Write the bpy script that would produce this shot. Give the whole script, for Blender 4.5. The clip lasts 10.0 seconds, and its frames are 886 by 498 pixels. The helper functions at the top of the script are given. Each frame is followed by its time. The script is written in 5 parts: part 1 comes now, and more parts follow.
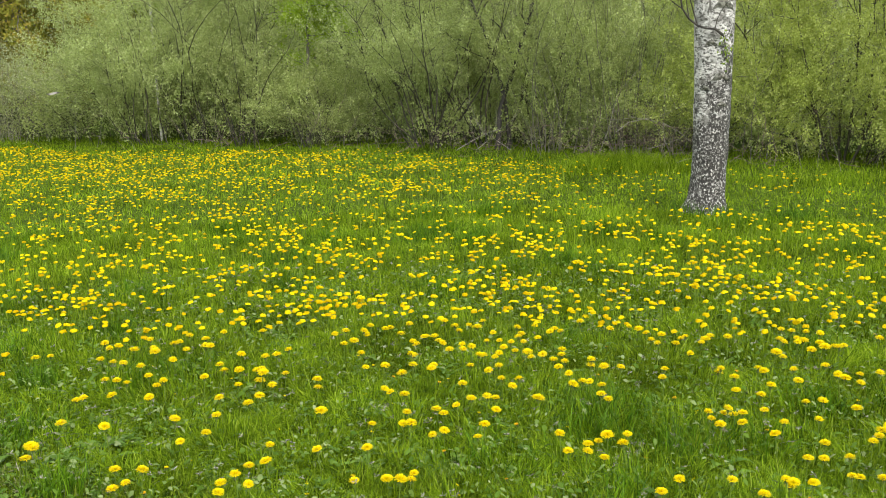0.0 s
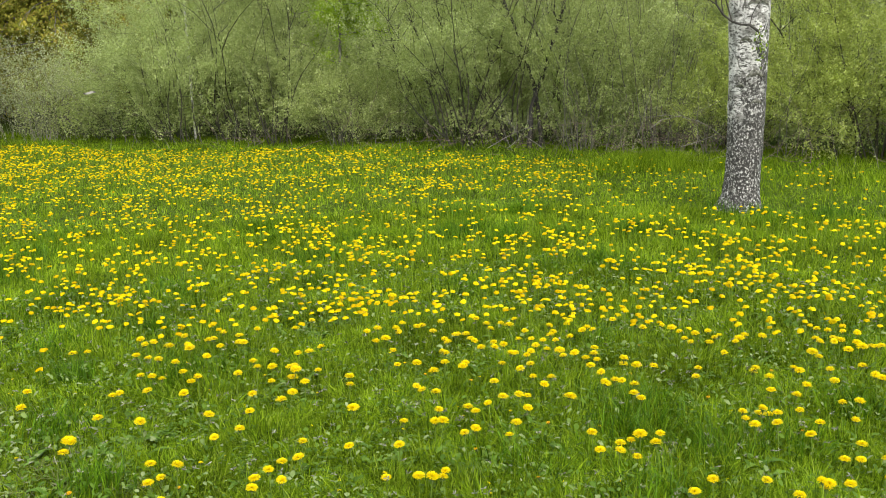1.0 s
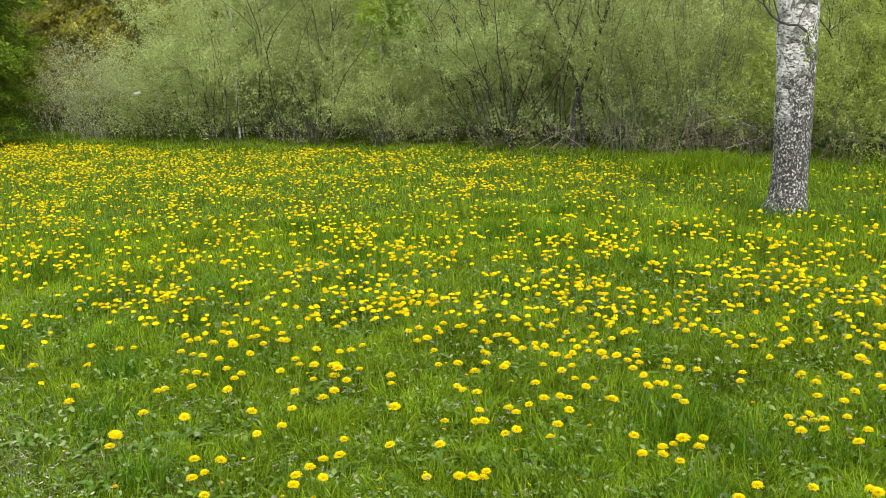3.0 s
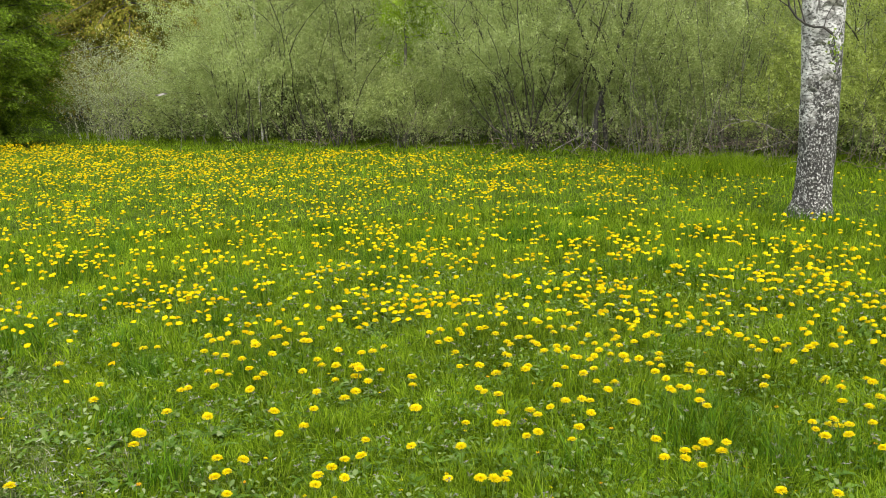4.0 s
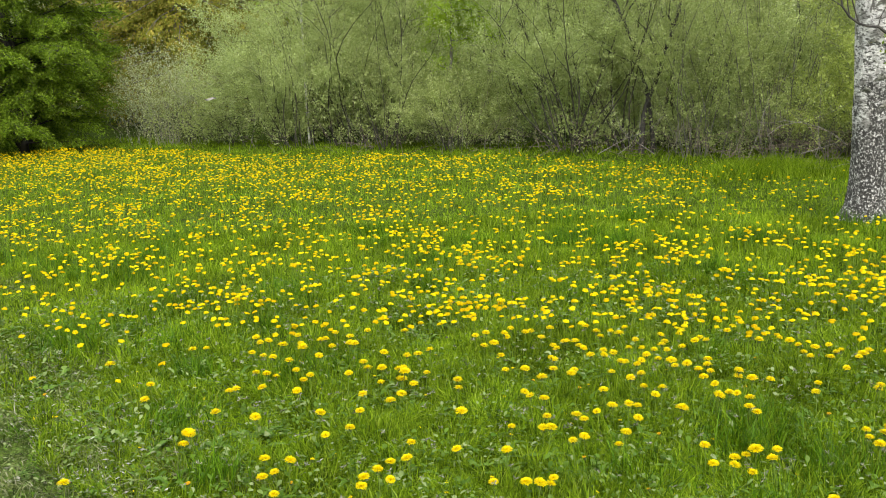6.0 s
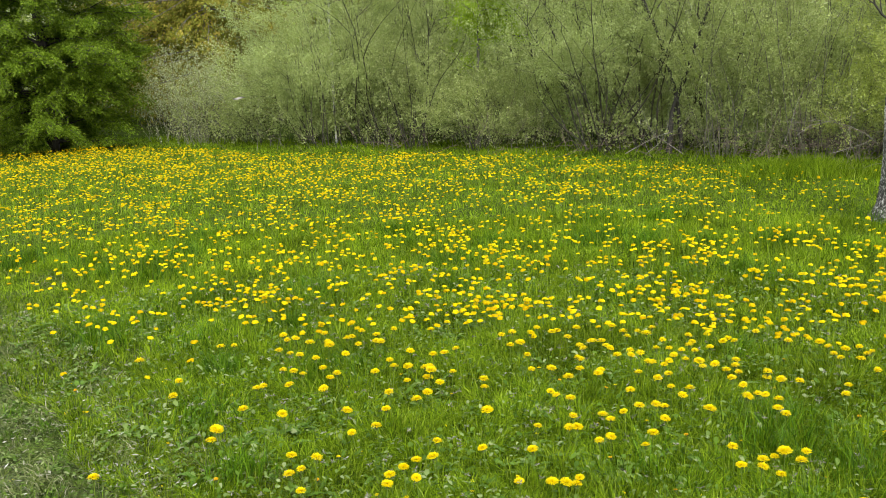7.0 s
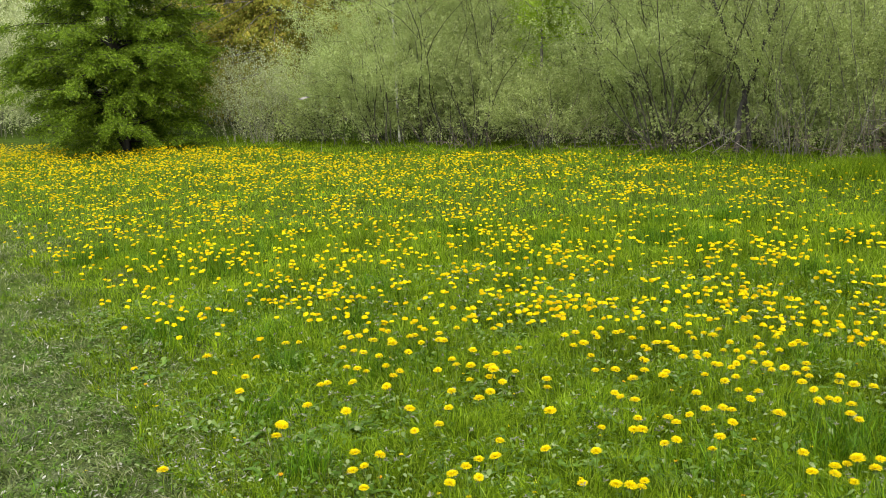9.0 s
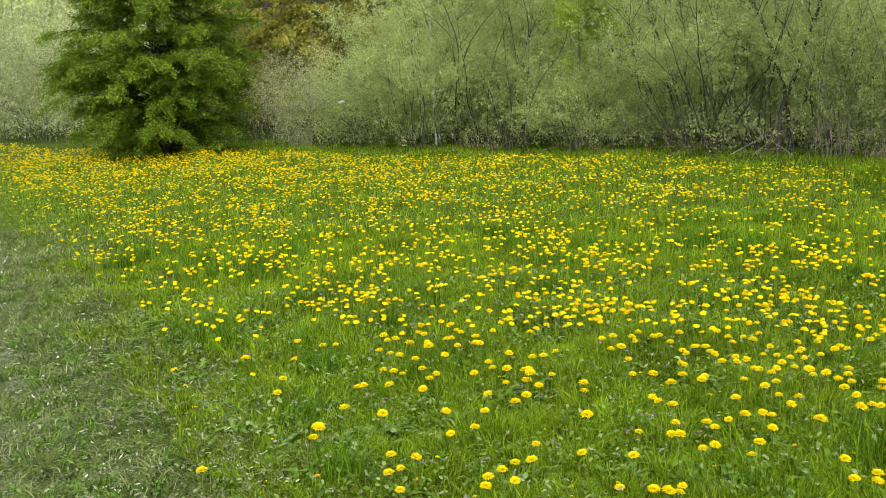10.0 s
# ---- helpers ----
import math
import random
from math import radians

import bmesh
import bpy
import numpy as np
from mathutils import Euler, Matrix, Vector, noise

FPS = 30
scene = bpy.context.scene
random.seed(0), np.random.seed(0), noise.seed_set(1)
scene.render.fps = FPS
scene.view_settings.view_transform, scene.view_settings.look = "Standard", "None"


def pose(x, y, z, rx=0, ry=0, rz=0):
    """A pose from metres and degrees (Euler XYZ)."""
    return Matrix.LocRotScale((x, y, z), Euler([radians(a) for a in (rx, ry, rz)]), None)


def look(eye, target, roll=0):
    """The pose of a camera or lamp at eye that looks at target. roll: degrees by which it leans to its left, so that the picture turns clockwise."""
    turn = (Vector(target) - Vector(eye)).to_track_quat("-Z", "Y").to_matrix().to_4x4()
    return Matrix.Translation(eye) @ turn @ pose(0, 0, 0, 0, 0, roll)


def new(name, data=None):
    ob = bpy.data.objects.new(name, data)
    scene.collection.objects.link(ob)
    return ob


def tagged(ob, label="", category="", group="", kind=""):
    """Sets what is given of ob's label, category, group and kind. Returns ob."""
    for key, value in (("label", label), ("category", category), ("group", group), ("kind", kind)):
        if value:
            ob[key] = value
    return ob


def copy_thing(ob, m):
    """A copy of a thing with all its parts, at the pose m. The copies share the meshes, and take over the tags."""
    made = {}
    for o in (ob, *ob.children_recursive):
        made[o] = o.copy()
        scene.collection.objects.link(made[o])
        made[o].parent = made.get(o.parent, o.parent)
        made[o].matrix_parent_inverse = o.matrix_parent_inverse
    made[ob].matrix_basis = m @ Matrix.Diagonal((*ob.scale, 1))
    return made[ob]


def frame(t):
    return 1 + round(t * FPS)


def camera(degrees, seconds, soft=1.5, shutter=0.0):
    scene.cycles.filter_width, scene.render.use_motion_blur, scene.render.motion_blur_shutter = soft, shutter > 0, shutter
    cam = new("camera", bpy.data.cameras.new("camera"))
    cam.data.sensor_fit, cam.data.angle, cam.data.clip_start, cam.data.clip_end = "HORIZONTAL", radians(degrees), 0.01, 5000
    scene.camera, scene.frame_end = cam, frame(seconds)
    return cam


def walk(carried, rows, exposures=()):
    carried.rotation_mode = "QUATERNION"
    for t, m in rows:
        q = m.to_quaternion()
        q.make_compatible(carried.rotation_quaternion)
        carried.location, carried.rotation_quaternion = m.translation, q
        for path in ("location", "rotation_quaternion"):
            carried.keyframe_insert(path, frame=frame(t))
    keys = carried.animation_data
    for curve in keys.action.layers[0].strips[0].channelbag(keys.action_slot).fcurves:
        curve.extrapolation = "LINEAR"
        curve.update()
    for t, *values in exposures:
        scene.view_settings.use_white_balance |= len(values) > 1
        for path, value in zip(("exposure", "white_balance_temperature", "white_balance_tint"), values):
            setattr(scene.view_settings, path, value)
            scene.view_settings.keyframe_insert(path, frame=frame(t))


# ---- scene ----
cam = camera(50.93, 10.0, soft=0.88)
# seconds, eye (m), turn (degrees): a slow hand-held pan to the left from one spot
ROWS = [
    (0, 0.0001, 0, 1.5201, 76.998, 1.169, -0.27),
    (0.5, -0.0026, 0.0011, 1.5196, 76.932, 1.265, 0.655),
    (1, -0.0034, -0.0022, 1.5203, 76.917, 1.511, 1.612),
    (1.5, -0.0054, -0.0029, 1.5212, 76.919, 1.619, 2.447),
    (2, -0.0073, -0.0036, 1.5208, 76.937, 1.668, 2.991),
    (2.5, -0.0079, -0.0034, 1.5202, 76.979, 1.646, 3.537),
    (4, -0.0154, -0.008, 1.5195, 77.195, 1.533, 5.478),
    (4.5, -0.0157, -0.0103, 1.5206, 77.317, 1.703, 6.114),
    (5, -0.0149, -0.0096, 1.52, 77.389, 1.801, 6.778),
    (5.5, -0.0183, -0.0071, 1.5191, 77.419, 1.9, 7.47),
    (7, -0.0219, -0.012, 1.517, 77.486, 2.114, 9.819),
    (7.5, -0.0258, -0.0084, 1.5166, 77.342, 2.189, 10.783),
    (8, -0.026, -0.0096, 1.5186, 77.27, 2.421, 11.901),
    (8.5, -0.0271, -0.0135, 1.5183, 77.402, 2.412, 12.553),
    (9, -0.0298, -0.011, 1.5186, 77.58, 2.596, 13.597),
    (9.5, -0.0286, -0.0083, 1.5169, 77.719, 2.834, 14.742),
    (10, -0.0271, -0.0132, 1.5185, 77.864, 3.036, 15.823),
]
EXPOSURE = 1.31
walk(cam, [(t, pose(x, y, z, rx, ry, rz)) for t, x, y, z, rx, ry, rz in ROWS], [(0.0, EXPOSURE), (10.0, EXPOSURE)])

# ---- light: bright overcast sky ----
world = bpy.data.worlds.new("overcast_sky")
scene.world = world
world.use_nodes = True
wt = world.node_tree
sky = wt.nodes.new("ShaderNodeTexSky")
sky.sky_type, sky.sun_disc = "NISHITA", False
sky.sun_elevation, sky.sun_rotation = radians(43), radians(159)
sky.dust_density = 3.0
cloud = wt.nodes.new("ShaderNodeMix")
cloud.data_type = "RGBA"
cloud.inputs[0].default_value = 0.7
cloud.inputs[7].default_value = (8.15, 8.35, 7.9, 1)
wt.links.new(sky.outputs[0], cloud.inputs[6])
wt.links.new(cloud.outputs[2], wt.nodes["Background"].inputs[0])
wt.nodes["Background"].inputs[1].default_value = 0.12
sun = new("sun", bpy.data.lights.new("sun", "SUN"))
sun.data.energy, sun.data.angle, sun.data.color = 1.45, radians(24), (1.0, 0.96, 0.9)
sun.matrix_world = look((0, 0, 30), (-11.5, 29.8, 0))

rng = np.random.default_rng(7)


# ---- materials ----
def material(name):
    m = bpy.data.materials.new(name)
    m.use_nodes = True
    return m, m.node_tree.nodes, m.node_tree.links, m.node_tree.nodes["Principled BSDF"]


def ramp(nodes, stops):
    r = nodes.new("ShaderNodeValToRGB")
    e = r.color_ramp.elements
    while len(e) < len(stops):
        e.new(0.5)
    for el, (p, c) in zip(e, stops):
        el.position, el.color = p, (*c, 1)
    return r


def noise_node(nodes, links, scale, detail=4, coord="Object"):
    tc = nodes.new("ShaderNodeTexCoord")
    n = nodes.new("ShaderNodeTexNoise")
    n.inputs["Scale"].default_value, n.inputs["Detail"].default_value = scale, detail
    links.new(tc.outputs[coord], n.inputs["Vector"])
    return n


def mix_color(nodes, links, a, b, fac, how="MIX"):
    m = nodes.new("ShaderNodeMix")
    m.data_type, m.blend_type = "RGBA", how
    for sock, v in ((m.inputs[0], fac), (m.inputs[6], a), (m.inputs[7], b)):
        if isinstance(v, (int, float)):
            sock.default_value = v
        elif isinstance(v, tuple):
            sock.default_value = (*v, 1)
        else:
            links.new(v, sock)
    return m.outputs[2]


def leafy(name, stops, patch=(0.75, 1.25), patch_scale=1.5, rough=0.55, through_light=0.4, spec=0.12, tint=None):
    """Leaf or blade: colour varies from piece to piece and from patch to patch; thin, so light comes through."""
    m, nodes, links, bsdf = material(name)
    geo = nodes.new("ShaderNodeNewGeometry")
    r = ramp(nodes, stops)
    links.new(geo.outputs["Random Per Island"], r.inputs[0])
    n = noise_node(nodes, links, patch_scale, 3)
    lo, hi = patch
    p = ramp(nodes, [(0.3, (lo, lo, lo)), (0.7, (hi, hi, hi) if tint is None else tuple(hi * k for k in tint))])
    links.new(n.outputs["Fac"], p.inputs[0])
    col = mix_color(nodes, links, r.outputs[0], p.outputs[0], 1.0, "MULTIPLY")
    links.new(col, bsdf.inputs["Base Color"])
    bsdf.inputs["Roughness"].default_value = rough
    bsdf.inputs["Specular IOR Level"].default_value = spec
    tr = nodes.new("ShaderNodeBsdfTranslucent")
    links.new(col, tr.inputs[0])
    mx = nodes.new("ShaderNodeMixShader")
    mx.inputs[0].default_value = through_light
    links.new(bsdf.outputs[0], mx.inputs[1])
    links.new(tr.outputs[0], mx.inputs[2])
    links.new(mx.outputs[0], nodes["Material Output"].inputs[0])
    return m


def bark(name, dark, light, scale, stretch=0.25, bump=0.6):
    m, nodes, links, bsdf = material(name)
    n = noise_node(nodes, links, scale, 6)
    mp = nodes.new("ShaderNodeMapping")
    mp.inputs["Scale"].default_value = (1, 1, stretch)
    links.new(n.inputs["Vector"].links[0].from_socket, mp.inputs[0])
    links.new(mp.outputs[0], n.inputs["Vector"])
    r = ramp(nodes, [(0.32, dark), (0.68, light)])
    links.new(n.outputs["Fac"], r.inputs[0])
    links.new(r.outputs[0], bsdf.inputs["Base Color"])
    b = nodes.new("ShaderNodeBump")
    b.inputs["Strength"].default_value, b.inputs["Distance"].default_value = bump, 0.01
    links.new(n.outputs["Fac"], b.inputs["Height"])
    links.new(b.outputs[0], bsdf.inputs["Normal"])
    bsdf.inputs["Roughness"].default_value = 0.85
    return m


GRASS = leafy("meadow_grass", [(0.0, (0.034, 0.068, 0.006)), (0.4, (0.12, 0.203, 0.008)), (0.85, (0.237, 0.343, 0.014)), (1.0, (0.3, 0.385, 0.055))],
              (0.7, 1.32), 1.9, 0.6, 0.42, 0.03)
GRASS_DARK = leafy("tuft_grass", [(0.0, (0.02, 0.055, 0.002)), (0.5, (0.06, 0.14, 0.003)), (1.0, (0.14, 0.26, 0.008))], (0.8, 1.15), 2.0, 0.45, 0.3, 0.14)
PATH_GRASS = leafy("trodden_grass", [(0.0, (0.035, 0.055, 0.01)), (0.5, (0.1, 0.14, 0.024)), (0.86, (0.19, 0.215, 0.08)), (1.0, (0.36, 0.345, 0.26))],
                   (0.6, 1.25), 3.0, 0.5, 0.2)
WEED = leafy("weed_leaf", [(0.0, (0.045, 0.095, 0.006)), (0.6, (0.1, 0.175, 0.018)), (1.0, (0.24, 0.29, 0.13))], (0.8, 1.2), 3.0, 0.45, 0.3)
ROSETTE = leafy("dandelion_leaf", [(0.0, (0.06, 0.13, 0.008)), (0.6, (0.1, 0.19, 0.015)), (1.0, (0.17, 0.25, 0.05))], (0.8, 1.2), 5.0, 0.4, 0.3, 0.3)
DEAD = leafy("dry_straw", [(0.0, (0.16, 0.15, 0.1)), (1.0, (0.38, 0.365, 0.28))], (0.8, 1.1), 3.0, 0.7, 0.2)
THATCH = leafy("grey_thatch", [(0.0, (0.14, 0.14, 0.1)), (0.6, (0.27, 0.265, 0.21)), (1.0, (0.48, 0.47, 0.42))], (0.8, 1.15), 3.0, 0.7, 0.15)
STEM = leafy("flower_stem", [(0.0, (0.085, 0.15, 0.015)), (1.0, (0.16, 0.23, 0.035))], (0.9, 1.1), 6.0, 0.5, 0.2)
CALYX = leafy("green_bracts", [(0.0, (0.05, 0.09, 0.015)), (1.0, (0.1, 0.13, 0.04))], (0.9, 1.1), 6.0, 0.6, 0.1)
PETAL = leafy("yellow_petals", [(0.0, (0.78, 0.59, 0.0)), (0.5, (0.83, 0.68, 0.0)), (1.0, (0.86, 0.76, 0.004))], (0.86, 1.06), 130.0, 0.6, 0.45, 0.1)
# darker, mottled petal yellow: shade between rays painted in for the smooth domes
PETAL_RAY_SHADE = leafy("yellow_heads_ray_shade", [(0.0, (0.54, 0.35, 0.0)), (0.5, (0.65, 0.49, 0.0)), (1.0, (0.73, 0.61, 0.004))], (0.55, 1.06), 150.0, 0.7, 0.25, 0.05)
PETAL_OLD = leafy("fading_petals", [(0.0, (0.62, 0.3, 0.01)), (1.0, (0.75, 0.5, 0.01))], (0.9, 1.05), 2.0, 0.6, 0.3, 0.1)
LILAC = leafy("pale_weed_flower", [(0.0, (0.09, 0.1, 0.055)), (0.6, (0.18, 0.18, 0.13)), (1.0, (0.34, 0.335, 0.27))], (0.9, 1.1), 5.0, 0.7, 0.2)
LEAF_SAGE = leafy("sage_willow_leaf", [(0.0, (0.245, 0.3, 0.1)), (0.6, (0.345, 0.41, 0.15)), (1.0, (0.45, 0.505, 0.24))], (0.92, 1.42), 2.6, 0.5, 0.56)
LEAF_GREYGREEN = leafy("greyish_willow_leaf", [(0.0, (0.23, 0.28, 0.09)), (0.6, (0.32, 0.375, 0.14)), (1.0, (0.44, 0.49, 0.23))], (0.92, 1.42), 2.6, 0.5, 0.56)
LEAF_FRESH = leafy("fresh_leaf", [(0.0, (0.255, 0.31, 0.06)), (0.6, (0.35, 0.41, 0.1)), (1.0, (0.45, 0.5, 0.18))], (0.92, 1.42), 2.6, 0.5, 0.56)
LEAF_OLIVE = leafy("olive_leaf", [(0.0, (0.23, 0.28, 0.085)), (0.6, (0.325, 0.38, 0.135)), (1.0, (0.44, 0.49, 0.22))], (0.92, 1.42), 2.6, 0.5, 0.56)
LEAF_GREY = leafy("grey_willow_leaf", [(0.0, (0.27, 0.31, 0.13)), (0.6, (0.42, 0.47, 0.23)), (1.0, (0.6, 0.63, 0.41))], (0.85, 1.15), 0.8, 0.55, 0.55)
LEAF_DARK = leafy("dense_tree_leaf", [(0.0, (0.066, 0.118, 0.006)), (0.6, (0.135, 0.212, 0.012)), (1.0, (0.225, 0.32, 0.03))], (0.8, 1.2), 1.6, 0.5, 0.4)
LEAF_BIRCH = leafy("spring_birch_leaf", [(0.0, (0.21, 0.34, 0.012)), (1.0, (0.36, 0.49, 0.05))], (0.85, 1.15), 0.8, 0.5, 0.5)
NEEDLE = leafy("spruce_needles", [(0.0, (0.13, 0.145, 0.016)), (0.7, (0.225, 0.225, 0.028)), (1.0, (0.34, 0.27, 0.055))], (0.6, 1.3), 1.6, 0.6, 0.25)
NEEDLE_RUST = leafy("rusty_needles", [(0.0, (0.14, 0.08, 0.02)), (1.0, (0.3, 0.17, 0.05))], (0.8, 1.2), 0.9, 0.6, 0.2)
BARK_DARK = bark("dark_shrub_bark", (0.02, 0.019, 0.011), (0.07, 0.066, 0.04), 22)
BARK_BLACK = bark("blackish_bark", (0.012, 0.011, 0.009), (0.045, 0.04, 0.032), 22)
BARK_GREY = bark("grey_twig_bark", (0.06, 0.058, 0.04), (0.18, 0.175, 0.13), 22)
BARK_PALE = bark("pale_twig_bark", (0.13, 0.13, 0.085), (0.28, 0.275, 0.2), 22)
BARK_DEAD = bark("dead_branch_bark", (0.11, 0.1, 0.085), (0.3, 0.275, 0.24), 25)
BARK_SCAR = bark("scarred_birch_bark", (0.03, 0.03, 0.022), (0.2, 0.2, 0.17), 45, 0.8, 1.0)
BARK_SPRUCE = bark("spruce_bark", (0.07, 0.06, 0.05), (0.2, 0.18, 0.16), 16)


def birch_bark():
    """White papery bark with black scars above, dark cracked plates near the ground."""
    m, nodes, links, bsdf = material("birch_bark")
    tc = nodes.new("ShaderNodeTexCoord")

    def tex(kind, scale, sx, sz, detail=5):
        mp = nodes.new("ShaderNodeMapping")
        mp.inputs["Scale"].default_value = (sx, sx, sz)
        links.new(tc.outputs["Object"], mp.inputs[0])
        n = nodes.new(kind)
        n.inputs["Scale"].default_value = scale
        if kind == "ShaderNodeTexNoise":
            n.inputs["Detail"].default_value, n.inputs["Roughness"].default_value = detail, 0.62
        links.new(mp.outputs[0], n.inputs["Vector"])
        return n

    def math_node(op, a, b):
        x = nodes.new("ShaderNodeMath")
        x.operation = op
        for s, v in zip(x.inputs, (a, b)):
            if isinstance(v, (int, float)):
                s.default_value = v
            else:
                links.new(v, s)
        return x.outputs[0]

    sep = nodes.new("ShaderNodeSeparateXYZ")
    links.new(tc.outputs["Object"], sep.inputs[0])
    patches = tex("ShaderNodeTexNoise", 13, 1, 0.9, 7)
    fine = tex("ShaderNodeTexNoise", 42, 1, 0.8, 5)
    cracks = tex("ShaderNodeTexNoise", 58, 1.0, 0.85, 5)
    grit = tex("ShaderNodeTexNoise", 130, 1.0, 0.9, 3)
    scars = tex("ShaderNodeTexNoise", 40, 0.7, 1.7, 5)
    blots = tex("ShaderNodeTexNoise", 11, 1.0, 1.1, 4)
    seams = tex("ShaderNodeTexNoise", 16, 1.6, 0.28, 3)
    paper = ramp(nodes, [(0.3, (0.3, 0.295, 0.28)), (0.6, (0.6, 0.595, 0.58))])
    links.new(fine.outputs["Fac"], paper.inputs[0])
    blot = ramp(nodes, [(0.47, (0, 0, 0)), (0.61, (0.85, 0.85, 0.85))])
    links.new(blots.outputs["Fac"], blot.inputs[0])
    greyed = mix_color(nodes, links, paper.outputs[0], (0.14, 0.136, 0.125), blot.outputs[0])
    scar = ramp(nodes, [(0.51, (0, 0, 0)), (0.58, (1, 1, 1))])
    links.new(scars.outputs["Fac"], scar.inputs[0])
    flecked = mix_color(nodes, links, greyed, (0.06, 0.058, 0.05), scar.outputs[0])
    seam = ramp(nodes, [(0.62, (0, 0, 0)), (0.68, (0.9, 0.9, 0.9))])
    links.new(seams.outputs["Fac"], seam.inputs[0])
    white = mix_color(nodes, links, flecked, (0.07, 0.067, 0.058), seam.outputs[0])
    rough_bark = ramp(nodes, [(0.42, (0.012, 0.011, 0.009)), (0.5, (0.04, 0.038, 0.034)), (0.545, (0.15, 0.147, 0.137)), (0.61, (0.5, 0.495, 0.48))])
    links.new(math_node("ADD", math_node("MULTIPLY", cracks.outputs["Fac"], 0.7), math_node("MULTIPLY", grit.outputs["Fac"], 0.3)), rough_bark.inputs[0])
    # height at which the plates give way to paper, ragged
    h = math_node("ADD", sep.outputs[2], math_node("MULTIPLY", math_node("SUBTRACT", patches.outputs["Fac"], 0.5), 3.2))
    up = ramp(nodes, [(0.5, (0, 0, 0)), (0.6, (1, 1, 1))])
    lean_side = math_node("MULTIPLY", sep.outputs[0], -2.2)
    links.new(math_node("MULTIPLY", math_node("ADD", h, lean_side), 0.5), up.inputs[0])
    col = mix_color(nodes, links, rough_bark.outputs[0], white, up.outputs[0])
    links.new(col, bsdf.inputs["Base Color"])
    b = nodes.new("ShaderNodeBump")
    b.inputs["Strength"].default_value, b.inputs["Distance"].default_value = 1.0, 0.016
    links.new(math_node("ADD", cracks.outputs["Fac"], math_node("MULTIPLY", scars.outputs["Fac"], 0.4)), b.inputs["Height"])
    links.new(b.outputs[0], bsdf.inputs["Normal"])
    bsdf.inputs["Roughness"].default_value = 0.75
    return m


BIRCH = birch_bark()


def ground_material():
    m, nodes, links, bsdf = material("meadow_soil")
    a = noise_node(nodes, links, 14, 6)
    b = noise_node(nodes, links, 1.1, 4)
    turf = ramp(nodes, [(0.3, (0.02, 0.035, 0.003)), (0.5, (0.042, 0.07, 0.005)), (0.72, (0.075, 0.115, 0.01))])
    links.new(a.outputs["Fac"], turf.inputs[0])
    big = ramp(nodes, [(0.3, (0.75, 0.78, 0.7)), (0.7, (1.2, 1.2, 1.2))])
    links.new(b.outputs["Fac"], big.inputs[0])
    green = mix_color(nodes, links, turf.outputs[0], big.outputs[0], 1.0, "MULTIPLY")
    soil = ramp(nodes, [(0.3, (0.05, 0.055, 0.03)), (0.7, (0.2, 0.2, 0.15))])
    links.new(a.outputs["Fac"], soil.inputs[0])
    worn = nodes.new("ShaderNodeAttribute")
    worn.attribute_name = "worn"
    grit = noise_node(nodes, links, 95, 8)
    gr = ramp(nodes, [(0.35, (0.35, 0.35, 0.35)), (0.65, (1.6, 1.6, 1.55))])
    links.new(grit.outputs["Fac"], gr.inputs[0])
    col = mix_color(nodes, links, mix_color(nodes, links, green, soil.outputs[0], worn.outputs["Fac"]), gr.outputs[0], 1.0, "MULTIPLY")
    links.new(col, bsdf.inputs["Base Color"])
    bp = nodes.new("ShaderNodeBump")
    bp.inputs["Strength"].default_value, bp.inputs["Distance"].default_value = 0.8, 0.02
    links.new(a.outputs["Fac"], bp.inputs["Height"])
    links.new(bp.outputs[0], bsdf.inputs["Normal"])
    bsdf.inputs["Roughness"].default_value = 0.95
    bsdf.inputs["Specular IOR Level"].default_value = 0.1
    return m


# ---- mesh helpers ----
def mesh_from(name, verts, tris=None, quads=None, smooth=False):
    """A mesh from arrays of corners, three-sided and four-sided faces."""
    me = bpy.data.meshes.new(name)
    verts = np.asarray(verts, np.float32).reshape(-1, 3)
    tris = np.zeros((0, 3), np.int32) if tris is None else np.asarray(tris, np.int32).reshape(-1, 3)
    quads = np.zeros((0, 4), np.int32) if quads is None else np.asarray(quads, np.int32).reshape(-1, 4)
    loops = np.concatenate([tris.ravel(), quads.ravel()])
    sizes = np.concatenate([np.full(len(tris), 3), np.full(len(quads), 4)])
    starts = np.concatenate([[0], np.cumsum(sizes)[:-1]])
    me.vertices.add(len(verts))
    me.vertices.foreach_set("co", verts.ravel())
    me.loops.add(len(loops))
    me.loops.foreach_set("vertex_index", loops.astype(np.int32))
    me.polygons.add(len(sizes))
    me.polygons.foreach_set("loop_start", starts.astype(np.int32))
    if smooth:
        me.polygons.foreach_set("use_smooth", np.ones(len(sizes), bool))
    me.update(calc_edges=True)
    return me


def part(name, me, mat, parent=None, label="", at=None):
    ob = new(name, me)
    if mat is not None and not me.materials:
        me.materials.append(mat)
    if parent is not None:
        ob.parent = parent
    if at is not None:
        ob.location = at
    if label:
        ob["label"] = label
    return ob


def thing(name, at, label, category, group="", kind=""):
    ob = new(name)
    ob.empty_display_size = 0.1
    ob.location = at
    return tagged(ob, label, category, group, kind)


